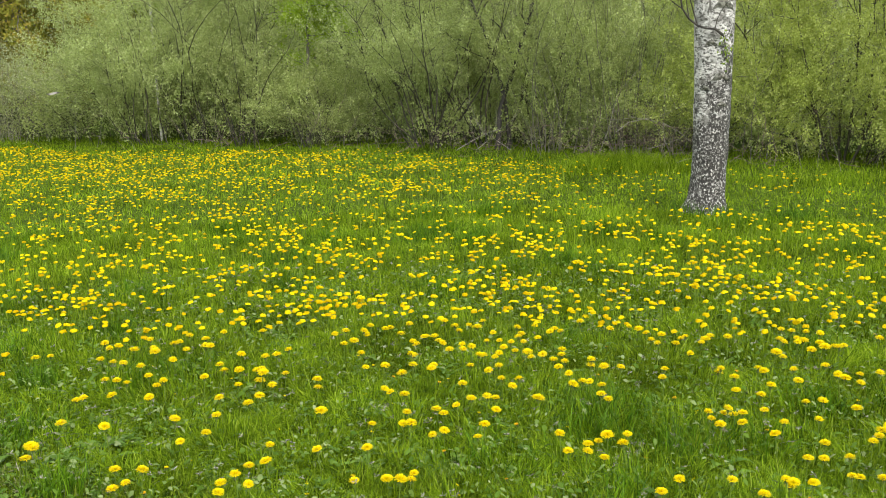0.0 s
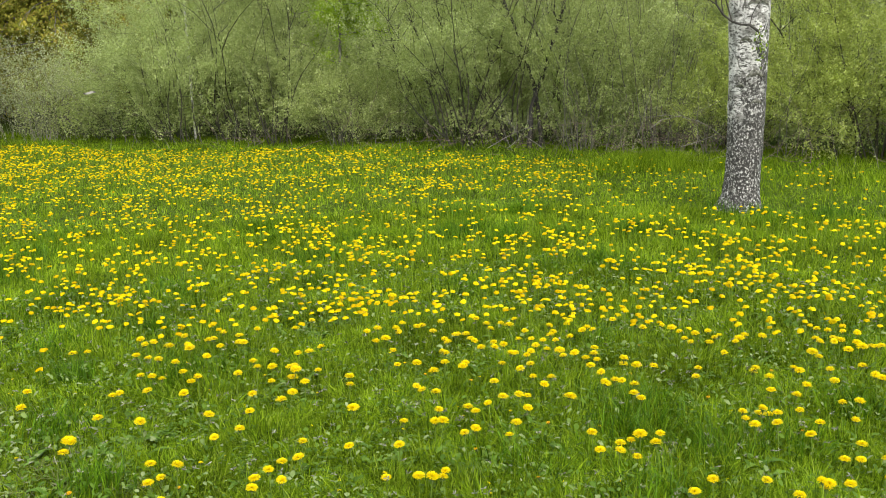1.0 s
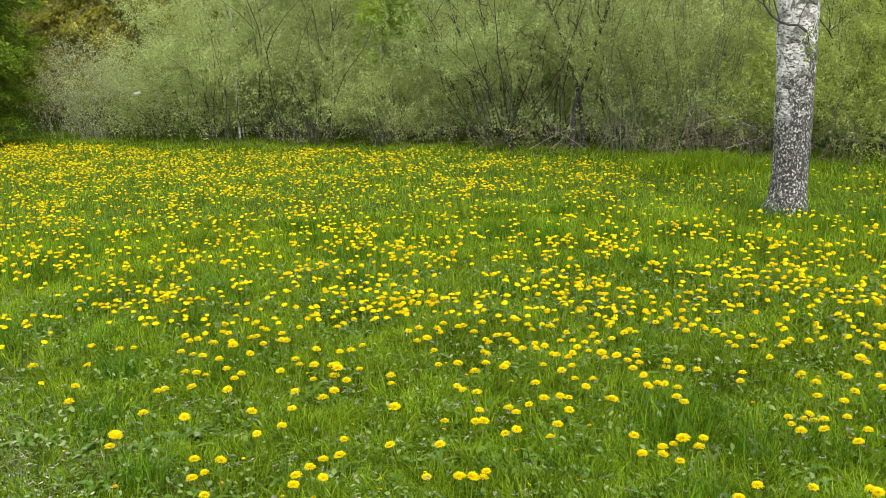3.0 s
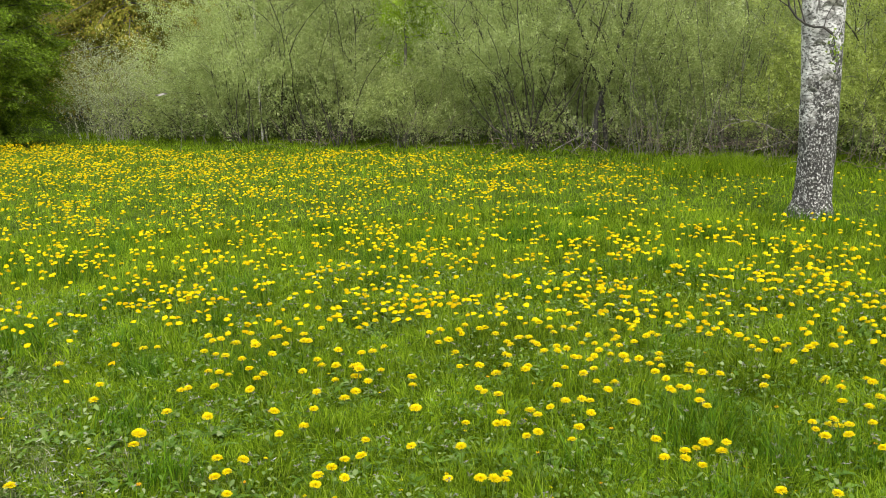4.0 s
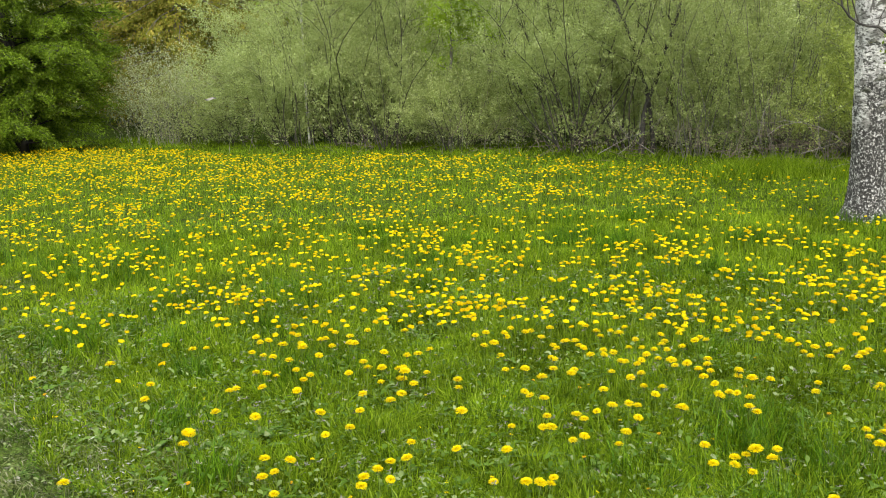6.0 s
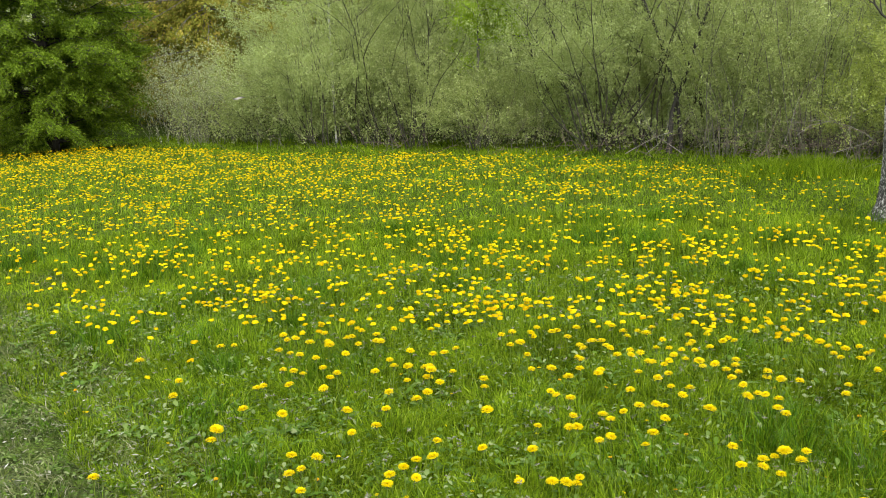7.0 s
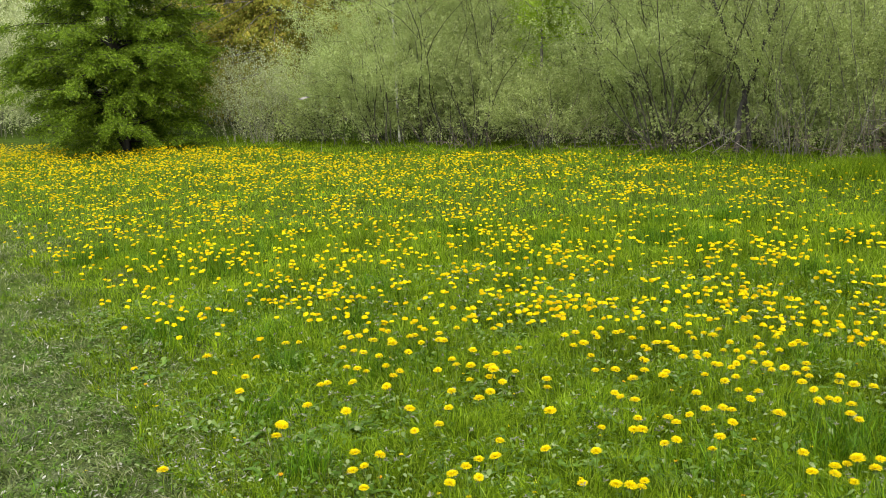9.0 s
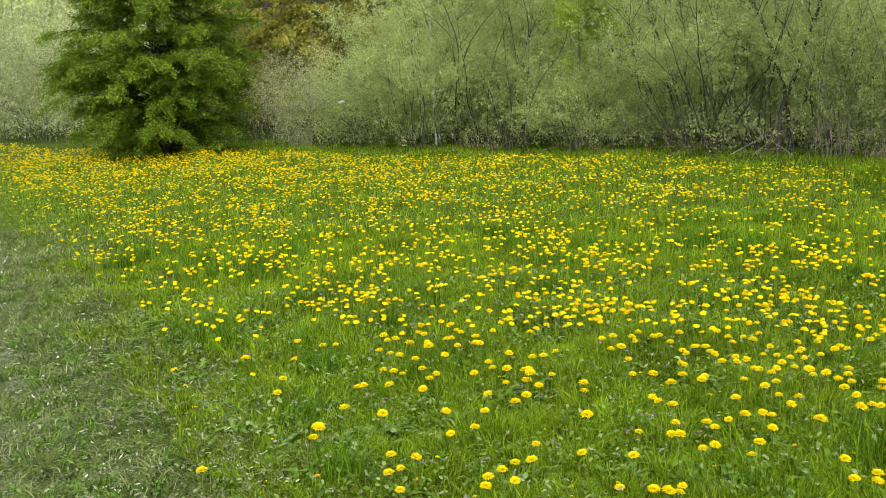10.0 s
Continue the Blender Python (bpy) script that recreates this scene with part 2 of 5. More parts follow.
def tube(points, radii, sides=5, twist=0.0):
    """A tapered tube along a bent line: corners and four-sided faces, with a closed tip."""
    p = np.asarray(points, float)
    d = np.gradient(p, axis=0)
    d /= np.linalg.norm(d, axis=1)[:, None] + 1e-9
    ref = np.where(np.abs(d[:, 2:3]) > 0.9, [[1.0, 0, 0]], [[0, 0, 1.0]])
    u = np.cross(d, ref)
    u /= np.linalg.norm(u, axis=1)[:, None] + 1e-9
    w = np.cross(d, u)
    a = np.arange(sides) / sides * 2 * math.pi + twist
    v = p[:, None] + np.asarray(radii)[:, None, None] * (np.cos(a)[None, :, None] * u[:, None] + np.sin(a)[None, :, None] * w[:, None])
    n = len(p)
    i, j = np.meshgrid(np.arange(n - 1), np.arange(sides), indexing="ij")
    k = (j + 1) % sides
    q = np.stack([i * sides + j, i * sides + k, (i + 1) * sides + k, (i + 1) * sides + j], -1).reshape(-1, 4)
    return v.reshape(-1, 3), q


def tubes(lines, sides=4):
    """Many tubes in one set of arrays. lines: (points, radii)."""
    vs, qs, off = [], [], 0
    for pts, rad in lines:
        v, q = tube(pts, rad, sides)
        vs.append(v)
        qs.append(q + off)
        off += len(v)
    return np.concatenate(vs), np.concatenate(qs)


def leaf_tris(centres, along, length, width):
    """Far leaves, one pointed face each."""
    v, _ = leaf_quads(centres, along, length, width * 1.25)
    return v.reshape(-1, 4, 3)[:, [1, 2, 3]].reshape(-1, 3), np.arange(len(centres) * 3).reshape(-1, 3)


def leaf_quads(centres, along, length, width, droop=0.0):
    """Small pointed leaves, each of two faces: base, side, tip, side."""
    n = len(centres)
    along = along / (np.linalg.norm(along, axis=1)[:, None] + 1e-9)
    side = np.cross(along, rng.normal(size=(n, 3)))
    side /= np.linalg.norm(side, axis=1)[:, None] + 1e-9
    L, Wd = length[:, None], width[:, None]
    v = np.empty((n, 4, 3))
    v[:, 0] = centres - along * L * 0.5
    v[:, 1] = centres + side * Wd * 0.5
    v[:, 2] = centres + along * L * 0.5
    v[:, 2, 2] -= droop * length
    v[:, 3] = centres - side * Wd * 0.5
    return v.reshape(-1, 3), np.arange(n * 4).reshape(-1, 4)


def bent_line(start, direction, length, n, wobble, lift=0.0):
    p = [np.asarray(start, float)]
    d = np.asarray(direction, float)
    d = d / np.linalg.norm(d)
    for _ in range(n):
        d = d + rng.normal(size=3) * wobble + np.array([0, 0, lift])
        d /= np.linalg.norm(d)
        p.append(p[-1] + d * length / n)
    return np.array(p)


# ---- lie of the land ----
EDGE_X = np.array([-40, -14.2, -11.8, -6.5, -5.6, -4.8, -3.65, -1.0, 0.8, 2.1, 3.3, 4.4, 8.2, 28])
EDGE_Y = np.array([27, 16.0, 14.9, 13.5, 13.0, 12.6, 12.35, 11.9, 11.1, 10.7, 9.9, 9.35, 8.2, 5.5])


def edge_y(x):
    """Where the meadow meets the thicket."""
    return np.interp(x, EDGE_X, EDGE_Y)


def ground_z(x, y):
    x, y = np.asarray(x, float), np.asarray(y, float)
    f = np.clip((60 - np.hypot(x, y)) / 30, 0, 1)
    return f * (0.02 * np.sin(1.3 * x + 0.5) * np.sin(0.9 * y + 1) + 0.012 * np.sin(3.1 * x + 2 * y) + 0.008 * np.sin(7 * y - 4 * x))


def path_side(x, y):
    """Metres past the meadow's edge onto the trodden path (negative in the meadow)."""
    return -0.683 * (x + 1.62) - 0.73 * (y - 2.6)


def waves(x, y, s, seed=0.0):
    """Smooth uneven field, about -1 to 1, with lumps of about s metres."""
    k = 2 * math.pi / s
    return (np.sin(k * (0.9 * x + 0.3 * y) + seed + 1.7 * np.sin(k * 0.41 * y + seed)) + np.sin(k * (0.8 * y - 0.45 * x) + 2.1 * seed + 1.3 * np.sin(k * 0.37 * x))
            + np.sin(k * 1.7 * (0.5 * x + 0.6 * y) + 3.3 * seed)) / 3


def worn_at(x, y):
    d = path_side(x, y) + 0 * x
    core = np.clip((d + 0.12) / 0.7, 0, 1) * np.clip((2.6 - d) / 0.5, 0, 1)
    return (y > 0.3) * (x > -22) * np.clip(core * (0.45 + 0.6 * waves(x, y, 0.55, 1.0) + 0.3 * waves(x, y, 0.21, 4.0)), 0, 1)


gx = np.concatenate([[-2500, -800, -250, -90, -45], np.arange(-24, 14.01, 0.2), [22, 45, 90, 250, 800, 2500]])
gy = np.concatenate([[-2500, -800, -250, -90, -30, -8], np.arange(-1, 24.01, 0.2), [34, 60, 120, 300, 900, 2500]])
GX, GY = np.meshgrid(gx, gy)
nx = len(gx)
gi, gj = np.meshgrid(np.arange(len(gy) - 1), np.arange(nx - 1), indexing="ij")
gq = np.stack([gi * nx + gj, gi * nx + gj + 1, (gi + 1) * nx + gj + 1, (gi + 1) * nx + gj], -1).reshape(-1, 4)
ground_mesh = mesh_from("ground", np.stack([GX, GY, ground_z(GX, GY)], -1), quads=gq, smooth=True)
att = ground_mesh.attributes.new("worn", "FLOAT", "POINT")
att.data.foreach_set("value", worn_at(GX, GY).ravel().astype(np.float32))
ground = part("ground", ground_mesh, ground_material())
tagged(ground, "meadow ground with turf and a trodden, partly bare path", "ground", kind="structure")


# ---- thicket: willow and other shrubs at the meadow's far edge ----
def unit(v):
    return v / (np.linalg.norm(v, axis=-1, keepdims=True) + 1e-9)


def shrub(at, reach, top, leaf, wood, stems, clumps, label, skirt=0.45, lean=0.5, thick=1.0, leaf_size=0.029, twigs=10, per_twig=26,
          group="thicket shrubs", upright=0.8, sway=0.0, clump=0.1, shoots=14):
    """Many-stemmed shrub: dark stems fan out from the foot, boughs carry clumps of leafy twigs over a domed crown."""
    x, y = at
    root = thing("shrub", (x, y, float(ground_z(x, y))), label, "shrub", group)
    mid = skirt + 0.4 * (top - skirt)
    u = unit(rng.normal(size=(clumps, 3)))
    r = rng.uniform(0.12, 1.0, clumps) ** 0.45
    rag = 1 + 0.13 * np.sin(3 * np.arctan2(u[:, 1], u[:, 0]) + x * 5) + 0.1 * np.sin(7 * u[:, 2] + 5 * u[:, 0] + y)
    c = u * (r * rag)[:, None] * np.array([reach, reach * 0.8, 1.0])
    c[:, 2] = mid + np.where(u[:, 2] > 0, top - mid, mid - skirt) * u[:, 2] * r * rag
    c[:, 0] += sway * (c[:, 2] - skirt) / top
    c[:, 2] = np.maximum(c[:, 2], 0.12)
    spines, bundles = [], []
    for k in range(stems):
        a = rng.uniform(0, 2 * math.pi)
        foot = rng.uniform(0.02, 0.33) * reach
        out = rng.uniform(0.1, 1.0) * lean
        d = (out * math.cos(a) + 0.35 * sway, out * math.sin(a), 1.0)
        L = top * rng.uniform(0.7, 0.98) * math.hypot(1, out * 0.4)
        p = bent_line((foot * math.cos(a), foot * math.sin(a), -0.03), d, L, 9, 0.12, 0.025)
        rb = rng.uniform(0.006, 0.016) * (0.7 + top / 7) * thick
        spines.append((p, rb))
        bundles.append([(p, np.linspace(rb, rb * 0.22, 10))])
    # each clump hangs on a bough from the nearest stem, lower down
    for q in c[rng.permutation(clumps)[: int(clumps * 0.62)]]:
        best = min(range(stems), key=lambda k: np.min(np.linalg.norm(spines[k][0] - q + np.array([0, 0, 0.35]), axis=1)))
        p, rb = spines[best]
        i = int(np.argmin(np.linalg.norm(p[1:] - q + np.array([0, 0, 0.35]), axis=1))) + 1
        m = 0.5 * (p[i] + q) + rng.normal(size=3) * 0.05 + np.array([0, 0, -0.03])
        n = 0.25 * p[i] + 0.75 * q + rng.normal(size=3) * 0.04
        bundles[best].append((np.array([p[i], m, n, q]), np.array([0.36, 0.27, 0.19, 0.1]) * rb))
    for lines in bundles:
        v, q = tubes(lines, 3)
        part("stem", mesh_from("stem", v, quads=q, smooth=True), wood, root)
    # leafy twigs of every clump point outward and up
    outward = unit(c * np.array([1, 1, 0]))
    few = c[:, 2] > 2.6
    count = np.where(few, max(2, twigs // 2), twigs)
    who = np.repeat(np.arange(clumps), count)
    o = c[who] + rng.normal(size=(len(who), 3)) * clump * np.array([1, 1, 0.75])
    o[:, 2] = np.maximum(o[:, 2], 0.05)
    d = unit(outward[who] * 0.45 + np.array([0, 0, upright]) + rng.normal(size=(len(who), 3)) * 0.5)
    L = rng.uniform(0.14, 0.36, len(who))
    e = o + d * L[:, None]
    mid_pt = (o + e) / 2 + rng.normal(size=o.shape) * 0.015
    fine = [(np.array([p0, p1, p2]), np.array([0.0026, 0.002, 0.0012])) for p0, p1, p2 in zip(o, mid_pt, e)][::7]
    for k in range(shoots):
        a, rr = rng.uniform(0, 2 * math.pi), reach * rng.uniform(0.15, 0.9)
        fine.append((bent_line((rr * math.cos(a), rr * math.sin(a), -0.02), rng.normal(size=3) * 0.22 + np.array([0, 0, 1]), rng.uniform(0.3, 0.9), 4, 0.12), np.linspace(0.004, 0.0012, 5)))
    v, q = tubes(fine, 3)
    tagged(part("twig_spray", mesh_from("twig_spray", v, quads=q), BARK_GREY if wood is BARK_DARK else wood, root), kind="stuff")
    # leaves along the twigs, and a few on the shoots round the foot
    i = np.repeat(np.arange(len(who)), per_twig)
    f = rng.uniform(0.05, 1.05, (len(i), 1))
    lc = o[i] + d[i] * L[i][:, None] * f + rng.normal(size=(len(i), 3)) * 0.02
    if shoots:
        sc = np.concatenate([p for p, _ in fine[-shoots:]])
        sc = np.repeat(sc[sc[:, 2] > 0.12], 4, 0)
        lc = np.concatenate([lc, sc + rng.normal(size=sc.shape) * 0.03])
    ld = np.concatenate([d[i], np.tile([[0, 0, 1.0]], (len(lc) - len(i), 1))]) * 0.7 + rng.normal(size=lc.shape) * 0.65
    ln = leaf_size * rng.uniform(0.6, 1.25, len(lc)) * np.where(lc[:, 2] > 2.6, 1.6, 1.0)
    v, t = leaf_tris(lc, ld, ln * 1.15, ln * rng.uniform(0.55, 0.8, len(lc)))
    part("foliage", mesh_from("foliage", v, t), leaf, root, "small pale spring leaves")
    return root


SAGE = "sage-green willow shrub in fresh leaf at the meadow edge"
FRESH = "bright green young shrub in spring leaf behind the meadow"
OLIVE = "olive-green multi-stemmed shrub with dark crooked stems"
TWIGGY = "grey twiggy shrub with few small spring leaves"
LOW = "low leafy bush at the foot of the thicket"
for at, reach, top, leaf, wood, stems, clumps, label, skirt, lean, thick, sway in (
    ((-4.42, 13.95), 1.32, 2.3, LEAF_SAGE, BARK_DARK, 15, 250, SAGE, 0.3, 0.8, 1.0, -0.15),
    ((-3.5, 14.0), 1.0, 3.2, LEAF_SAGE, BARK_DARK, 11, 190, SAGE, 0.45, 0.5, 0.9, 0.0),
    ((-2.85, 13.55), 0.8, 3.1, LEAF_GREYGREEN, BARK_DARK, 12, 165, SAGE, 0.42, 0.45, 0.8, 0.0),
    ((-1.75, 13.15), 0.75, 1.15, LEAF_OLIVE, BARK_DARK, 10, 95, LOW, 0.1, 0.6, 0.7, 0.0),
    ((-0.2, 12.75), 1.1, 3.0, LEAF_SAGE, BARK_DARK, 15, 200, OLIVE, 0.68, 0.85, 1.15, -0.6),
    ((0.65, 12.8), 0.9, 3.6, LEAF_OLIVE, BARK_DARK, 10, 160, OLIVE, 0.35, 0.45, 0.95, 0.0),
    ((1.45, 12.1), 0.95, 3.5, LEAF_OLIVE, BARK_GREY, 24, 150, TWIGGY, 0.12, 0.3, 0.42, 0.0),
    ((2.4, 11.75), 0.9, 3.4, LEAF_OLIVE, BARK_GREY, 22, 140, TWIGGY, 0.15, 0.35, 0.42, 0.0),
    ((2.85, 11.3), 0.6, 1.1, LEAF_FRESH, BARK_GREY, 8, 36, LOW, 0.25, 0.6, 0.6, 0.0),
    ((3.55, 11.0), 0.95, 3.2, LEAF_FRESH, BARK_GREY, 9, 180, FRESH, 0.1, 0.5, 0.7, 0.0),
    ((4.55, 10.6), 1.15, 3.3, LEAF_FRESH, BARK_DARK, 11, 215, FRESH, 0.12, 0.75, 1.1, 0.0),
    ((5.6, 10.15), 1.1, 3.3, LEAF_FRESH, BARK_DARK, 9, 160, FRESH, 0.12, 0.55, 1.0, 0.0),
    ((5.2, 9.75), 0.7, 1.1, LEAF_FRESH, BARK_GREY, 8, 60, LOW, 0.08, 0.6, 0.6, 0.0),
    ((6.7, 9.75), 1.2, 3.2, LEAF_OLIVE, BARK_DARK, 8, 60, OLIVE, 0.3, 0.5, 1.0, 0.0),
):
    shrub(at, reach, top, leaf, wood, stems, clumps, label, skirt, lean, thick, sway=sway)
# second row, taller and looser, leafy to the ground
for at, leaf, label in (
    ((-4.0, 15.4), LEAF_SAGE, SAGE), ((-2.7, 15.1), LEAF_SAGE, SAGE), ((-1.3, 14.6), LEAF_OLIVE, OLIVE), ((0.0, 14.1), LEAF_OLIVE, OLIVE), ((1.35, 13.5), LEAF_GREYGREEN, TWIGGY),
    ((2.6, 13.0), LEAF_GREYGREEN, TWIGGY), ((3.9, 12.5), LEAF_OLIVE, OLIVE), ((5.2, 12.0), LEAF_OLIVE, OLIVE), ((6.6, 11.4), LEAF_OLIVE, OLIVE),
):
    shrub(at, 1.3, 3.6, leaf, BARK_DARK, 12, 140, label, 0.05, 0.45, 0.9, leaf_size=0.05, twigs=8, per_twig=11, clump=0.17)
# low bushes close the gaps between the stems
for k in range(14):
    bx = -6.6 + 0.98 * k
    shrub((bx, float(edge_y(bx)) + 1.75), 0.75, 0.95, LEAF_OLIVE, BARK_DARK, 6, 48, LOW, 0.0, 0.6, 0.7, leaf_size=0.046, twigs=8, per_twig=10, clump=0.13, group="undergrowth", shoots=6)
# dim undergrowth deep in the thicket
for at in ((-5.2, 16.6), (-3.6, 16.5), (-2.0, 16.1), (-0.4, 15.7), (1.2, 15.2), (2.8, 14.7), (4.3, 14.1), (5.9, 13.5)):
    shrub(at, 1.4, 2.4, LEAF_OLIVE, BARK_DARK, 8, 80, LOW, 0.0, 0.5, 0.9, leaf_size=0.07, twigs=6, per_twig=9, clump=0.2, group="undergrowth")

GREY = "pale grey-green willow shrub beyond the meadow"
for at, reach, top, clumps in (((-6.9, 14.9), 0.7, 1.4, 55), ((-6.2, 15.2), 0.8, 1.7, 70), ((-7.6, 15.7), 0.9, 1.8, 70)):
    shrub(at, reach, top, LEAF_GREY, BARK_PALE, 16, clumps, GREY, 0.25, 0.3, 0.5, 0.032, 8, 10, "far willows", shoots=34)
for at, reach, top, clumps in (
    ((-11.4, 17.6), 1.4, 2.4, 90), ((-12.9, 17.9), 1.5, 2.9, 150), ((-14.3, 17.6), 1.5, 3.0, 160), ((-15.7, 17.2), 1.5, 3.0, 150), ((-17.2, 16.9), 1.5, 2.9, 60),
    ((-13.6, 19.9), 1.9, 4.4, 170), ((-11.4, 20.4), 1.9, 4.4, 80), ((-15.9, 19.4), 1.9, 4.4, 150), ((-18.4, 18.6), 1.9, 4.2, 60),
):
    shrub(at, reach, top, LEAF_GREY, BARK_GREY, 10, clumps, GREY, 0.08, 0.55, 1.0, 0.048, 8, 12, "far willows", clump=0.17)


# ---- trees behind ----
def limbs_and_twigs(lines, step, wood, root):
    """Every step-th line is a limb, a part of its own; the twigs between are joined."""
    for k in range(0, len(lines), step):
        v, q = tube(*lines[k], 4)
        part("limb", mesh_from("limb", v, quads=q, smooth=True), wood, root)
    v, q = tubes([ln_ for k, ln_ in enumerate(lines) if k % step], 3)
    tagged(part("twig_spray", mesh_from("twig_spray", v, quads=q), wood, root), kind="stuff")


def crown_tree(name, at, height, trunk_r, crown_r, crown_base, leaf, wood, leaves, label, category, leaf_size=0.07, limbs=16, droop=0.0, group=""):
    x, y = at
    root = thing(name, (x, y, float(ground_z(x, y))), label, category, group)
    p = bent_line((0, 0, -0.05), (0, 0, 1), height, 10, 0.03, 0.02)
    v, q = tube(p, np.linspace(trunk_r, trunk_r * 0.12, 11), 10)
    part("trunk", mesh_from("trunk", v, quads=q, smooth=True), wood, root)
    lines, segs = [], []
    for i in range(limbs):
        f = rng.uniform(crown_base / height, 0.96) * 10
        k = min(int(f), 9)
        s = p[k] + (p[k + 1] - p[k]) * (f - k)
        a = rng.uniform(0, 2 * math.pi)
        L = crown_r * rng.uniform(0.7, 1.1) * (1.1 - 0.8 * max(0, (f / 10 - 0.3)) / 0.7)
        b = bent_line(s, (math.cos(a), math.sin(a), 0.5 - droop), L, 5, 0.15, -droop * 0.05)
        lines.append((b, np.linspace(trunk_r * 0.25, 0.006, 6)))
        for c in range(6):
            g = rng.uniform(0.8, 4.9)
            w = bent_line(b[int(g)], rng.normal(size=3) + np.array([0, 0, 0.2 - droop]), L * rng.uniform(0.2, 0.45), 3, 0.2)
            lines.append((w, np.linspace(trunk_r * 0.07, 0.003, 4)))
            segs.append(w)
        segs.append(b[1:])
    limbs_and_twigs(lines, 7, wood, root)
    sg = np.concatenate([np.stack([t[:-1], t[1:]], 1) for t in segs])
    i = rng.integers(0, len(sg), leaves)
    f = rng.uniform(0, 1, (leaves, 1))
    c = sg[i, 0] * (1 - f) + sg[i, 1] * f + rng.normal(size=(leaves, 3)) * leaf_size * 1.6
    ln = leaf_size * rng.uniform(0.6, 1.2, leaves)
    v, q = leaf_tris(c, rng.normal(size=(leaves, 3)) + np.array([0, 0, -0.3]), ln * 1.4, ln * 0.7)
    part("crown", mesh_from("crown", v, q), leaf, root)
    return root


for at, h in (((-4.16, 17.38), 8), ((-2.17, 17.1), 8.5), ((-0.54, 16.65), 8), ((-5.43, 18.28), 8), ((1.36, 16.83), 8)):
    crown_tree("young_birch", at, h, 0.06, 1.7, 0.5, LEAF_BIRCH, BARK_GREY, 7000, "young birch with bright spring leaves behind the thicket", "tree", 0.06, 34, 0.25, "young birches")
crown_tree("young_birch", (-1.9, 13.35), 4.4, 0.03, 0.75, 0.9, LEAF_BIRCH, BARK_GREY, 30000, "young birch with bright spring leaves behind the thicket", "tree", 0.035, 46, 0.35, "young birches")
for at, h in (((3.98, 16.29), 8), ((6.33, 15.38), 8), ((9.05, 13.58), 7)):
    crown_tree("broadleaf_tree", at, h, 0.08, 2.0, 0.4, LEAF_OLIVE, BARK_GREY, 5000, "olive-green broadleaf tree behind the thicket", "tree", 0.07, 34, 0.1, "trees behind the thicket")


def spruce(at, height, spread, leaf, label):
    x, y = at
    root = thing("spruce", (x, y, 0.0), label, "tree", "dark spruces")
    p = bent_line((0, 0, -0.05), (0, 0, 1), height, 8, 0.012, 0.02)
    v, q = tube(p, np.linspace(0.1, 0.02, 9), 10)
    part("trunk", mesh_from("trunk", v, quads=q, smooth=True), BARK_SPRUCE, root)
    cs, ds, ls = [], [], []
    lines = []
    for i in range(110):
        z = height * rng.uniform(0.08, 0.98) if i % 2 else rng.uniform(0.7, 3.6)
        a = rng.uniform(0, 2 * math.pi)
        L = spread * (1.05 - 0.95 * z / height) * rng.uniform(0.75, 1.1)
        b = bent_line((0, 0, z), (math.cos(a), math.sin(a), -0.12), L, 6, 0.06, -0.04)
        lines.append((b, np.linspace(0.018, 0.003, 7)))
        m = 400 if z < 3.8 else 80
        k = rng.integers(0, 6, m)
        f = rng.uniform(0, 1, (m, 1))
        c = b[k] * (1 - f) + b[k + 1] * f
        side = np.array([-math.sin(a), math.cos(a), 0.0])
        off = rng.normal(size=(m, 1)) * 0.24 * np.minimum(1.0, (7 - k[:, None]) / 4)
        c = c + side * off + np.array([0, 0, -1.0]) * np.abs(rng.normal(size=(m, 1))) * (0.05 + 0.4 * np.abs(off))
        cs.append(c)
        ds.append(np.array([math.cos(a), math.sin(a), -1.0]) + side * np.sign(off) * 0.6 + rng.normal(size=(m, 3)) * 0.35)
        ls.append(np.full(m, 0.085 if z < 3.8 else 0.2))
    for ln_ in lines:
        v, q = tube(*ln_, 3)
        part("limb", mesh_from("limb", v, quads=q), BARK_SPRUCE, root)
    c, d = np.concatenate(cs), np.concatenate(ds)
    ln = np.concatenate(ls) * rng.uniform(0.7, 1.3, len(c))
    v, q = leaf_tris(c, d, ln * 1.3, ln * 0.42)
    part("crown", mesh_from("crown", v, q), leaf, root)


SPRUCE = "dark green spruce with a bare grey lower trunk"
for at, h in (((-7.9, 18.0), 12), ((-9.2, 18.9), 13), ((-7.0, 19.4), 12), ((-10.3, 20.6), 13), ((-5.9, 20.6), 12)):
    spruce(at, h, 2.3, NEEDLE, SPRUCE)
spruce((-11.13, 23.98), 12, 2.0, NEEDLE_RUST, "rusty brown spruce among the dark ones")


# far wood that closes the view
def far_wood():
    n = 45000
    a = np.radians(rng.uniform(-52, 62, n))
    r = 25 + 6 * rng.uniform(0, 1, n) + 1.5 * np.sin(a * 23)
    z = rng.uniform(0, 1, n) ** 1.35 * (7.5 + 1.6 * np.sin(a * 31) + 1.0 * np.sin(a * 57))
    c = np.stack([-r * np.sin(a), r * np.cos(a), z], -1)
    ln = rng.uniform(0.1, 0.22, n)
    v, q = leaf_tris(c, rng.normal(size=(n, 3)), ln * 1.4, ln * 0.8)
    ob = part("far_woods", mesh_from("far_woods", v, q), LEAF_GREY)
    tagged(ob, "far woodland edge in young spring leaf", "woodland", kind="stuff")


far_wood()


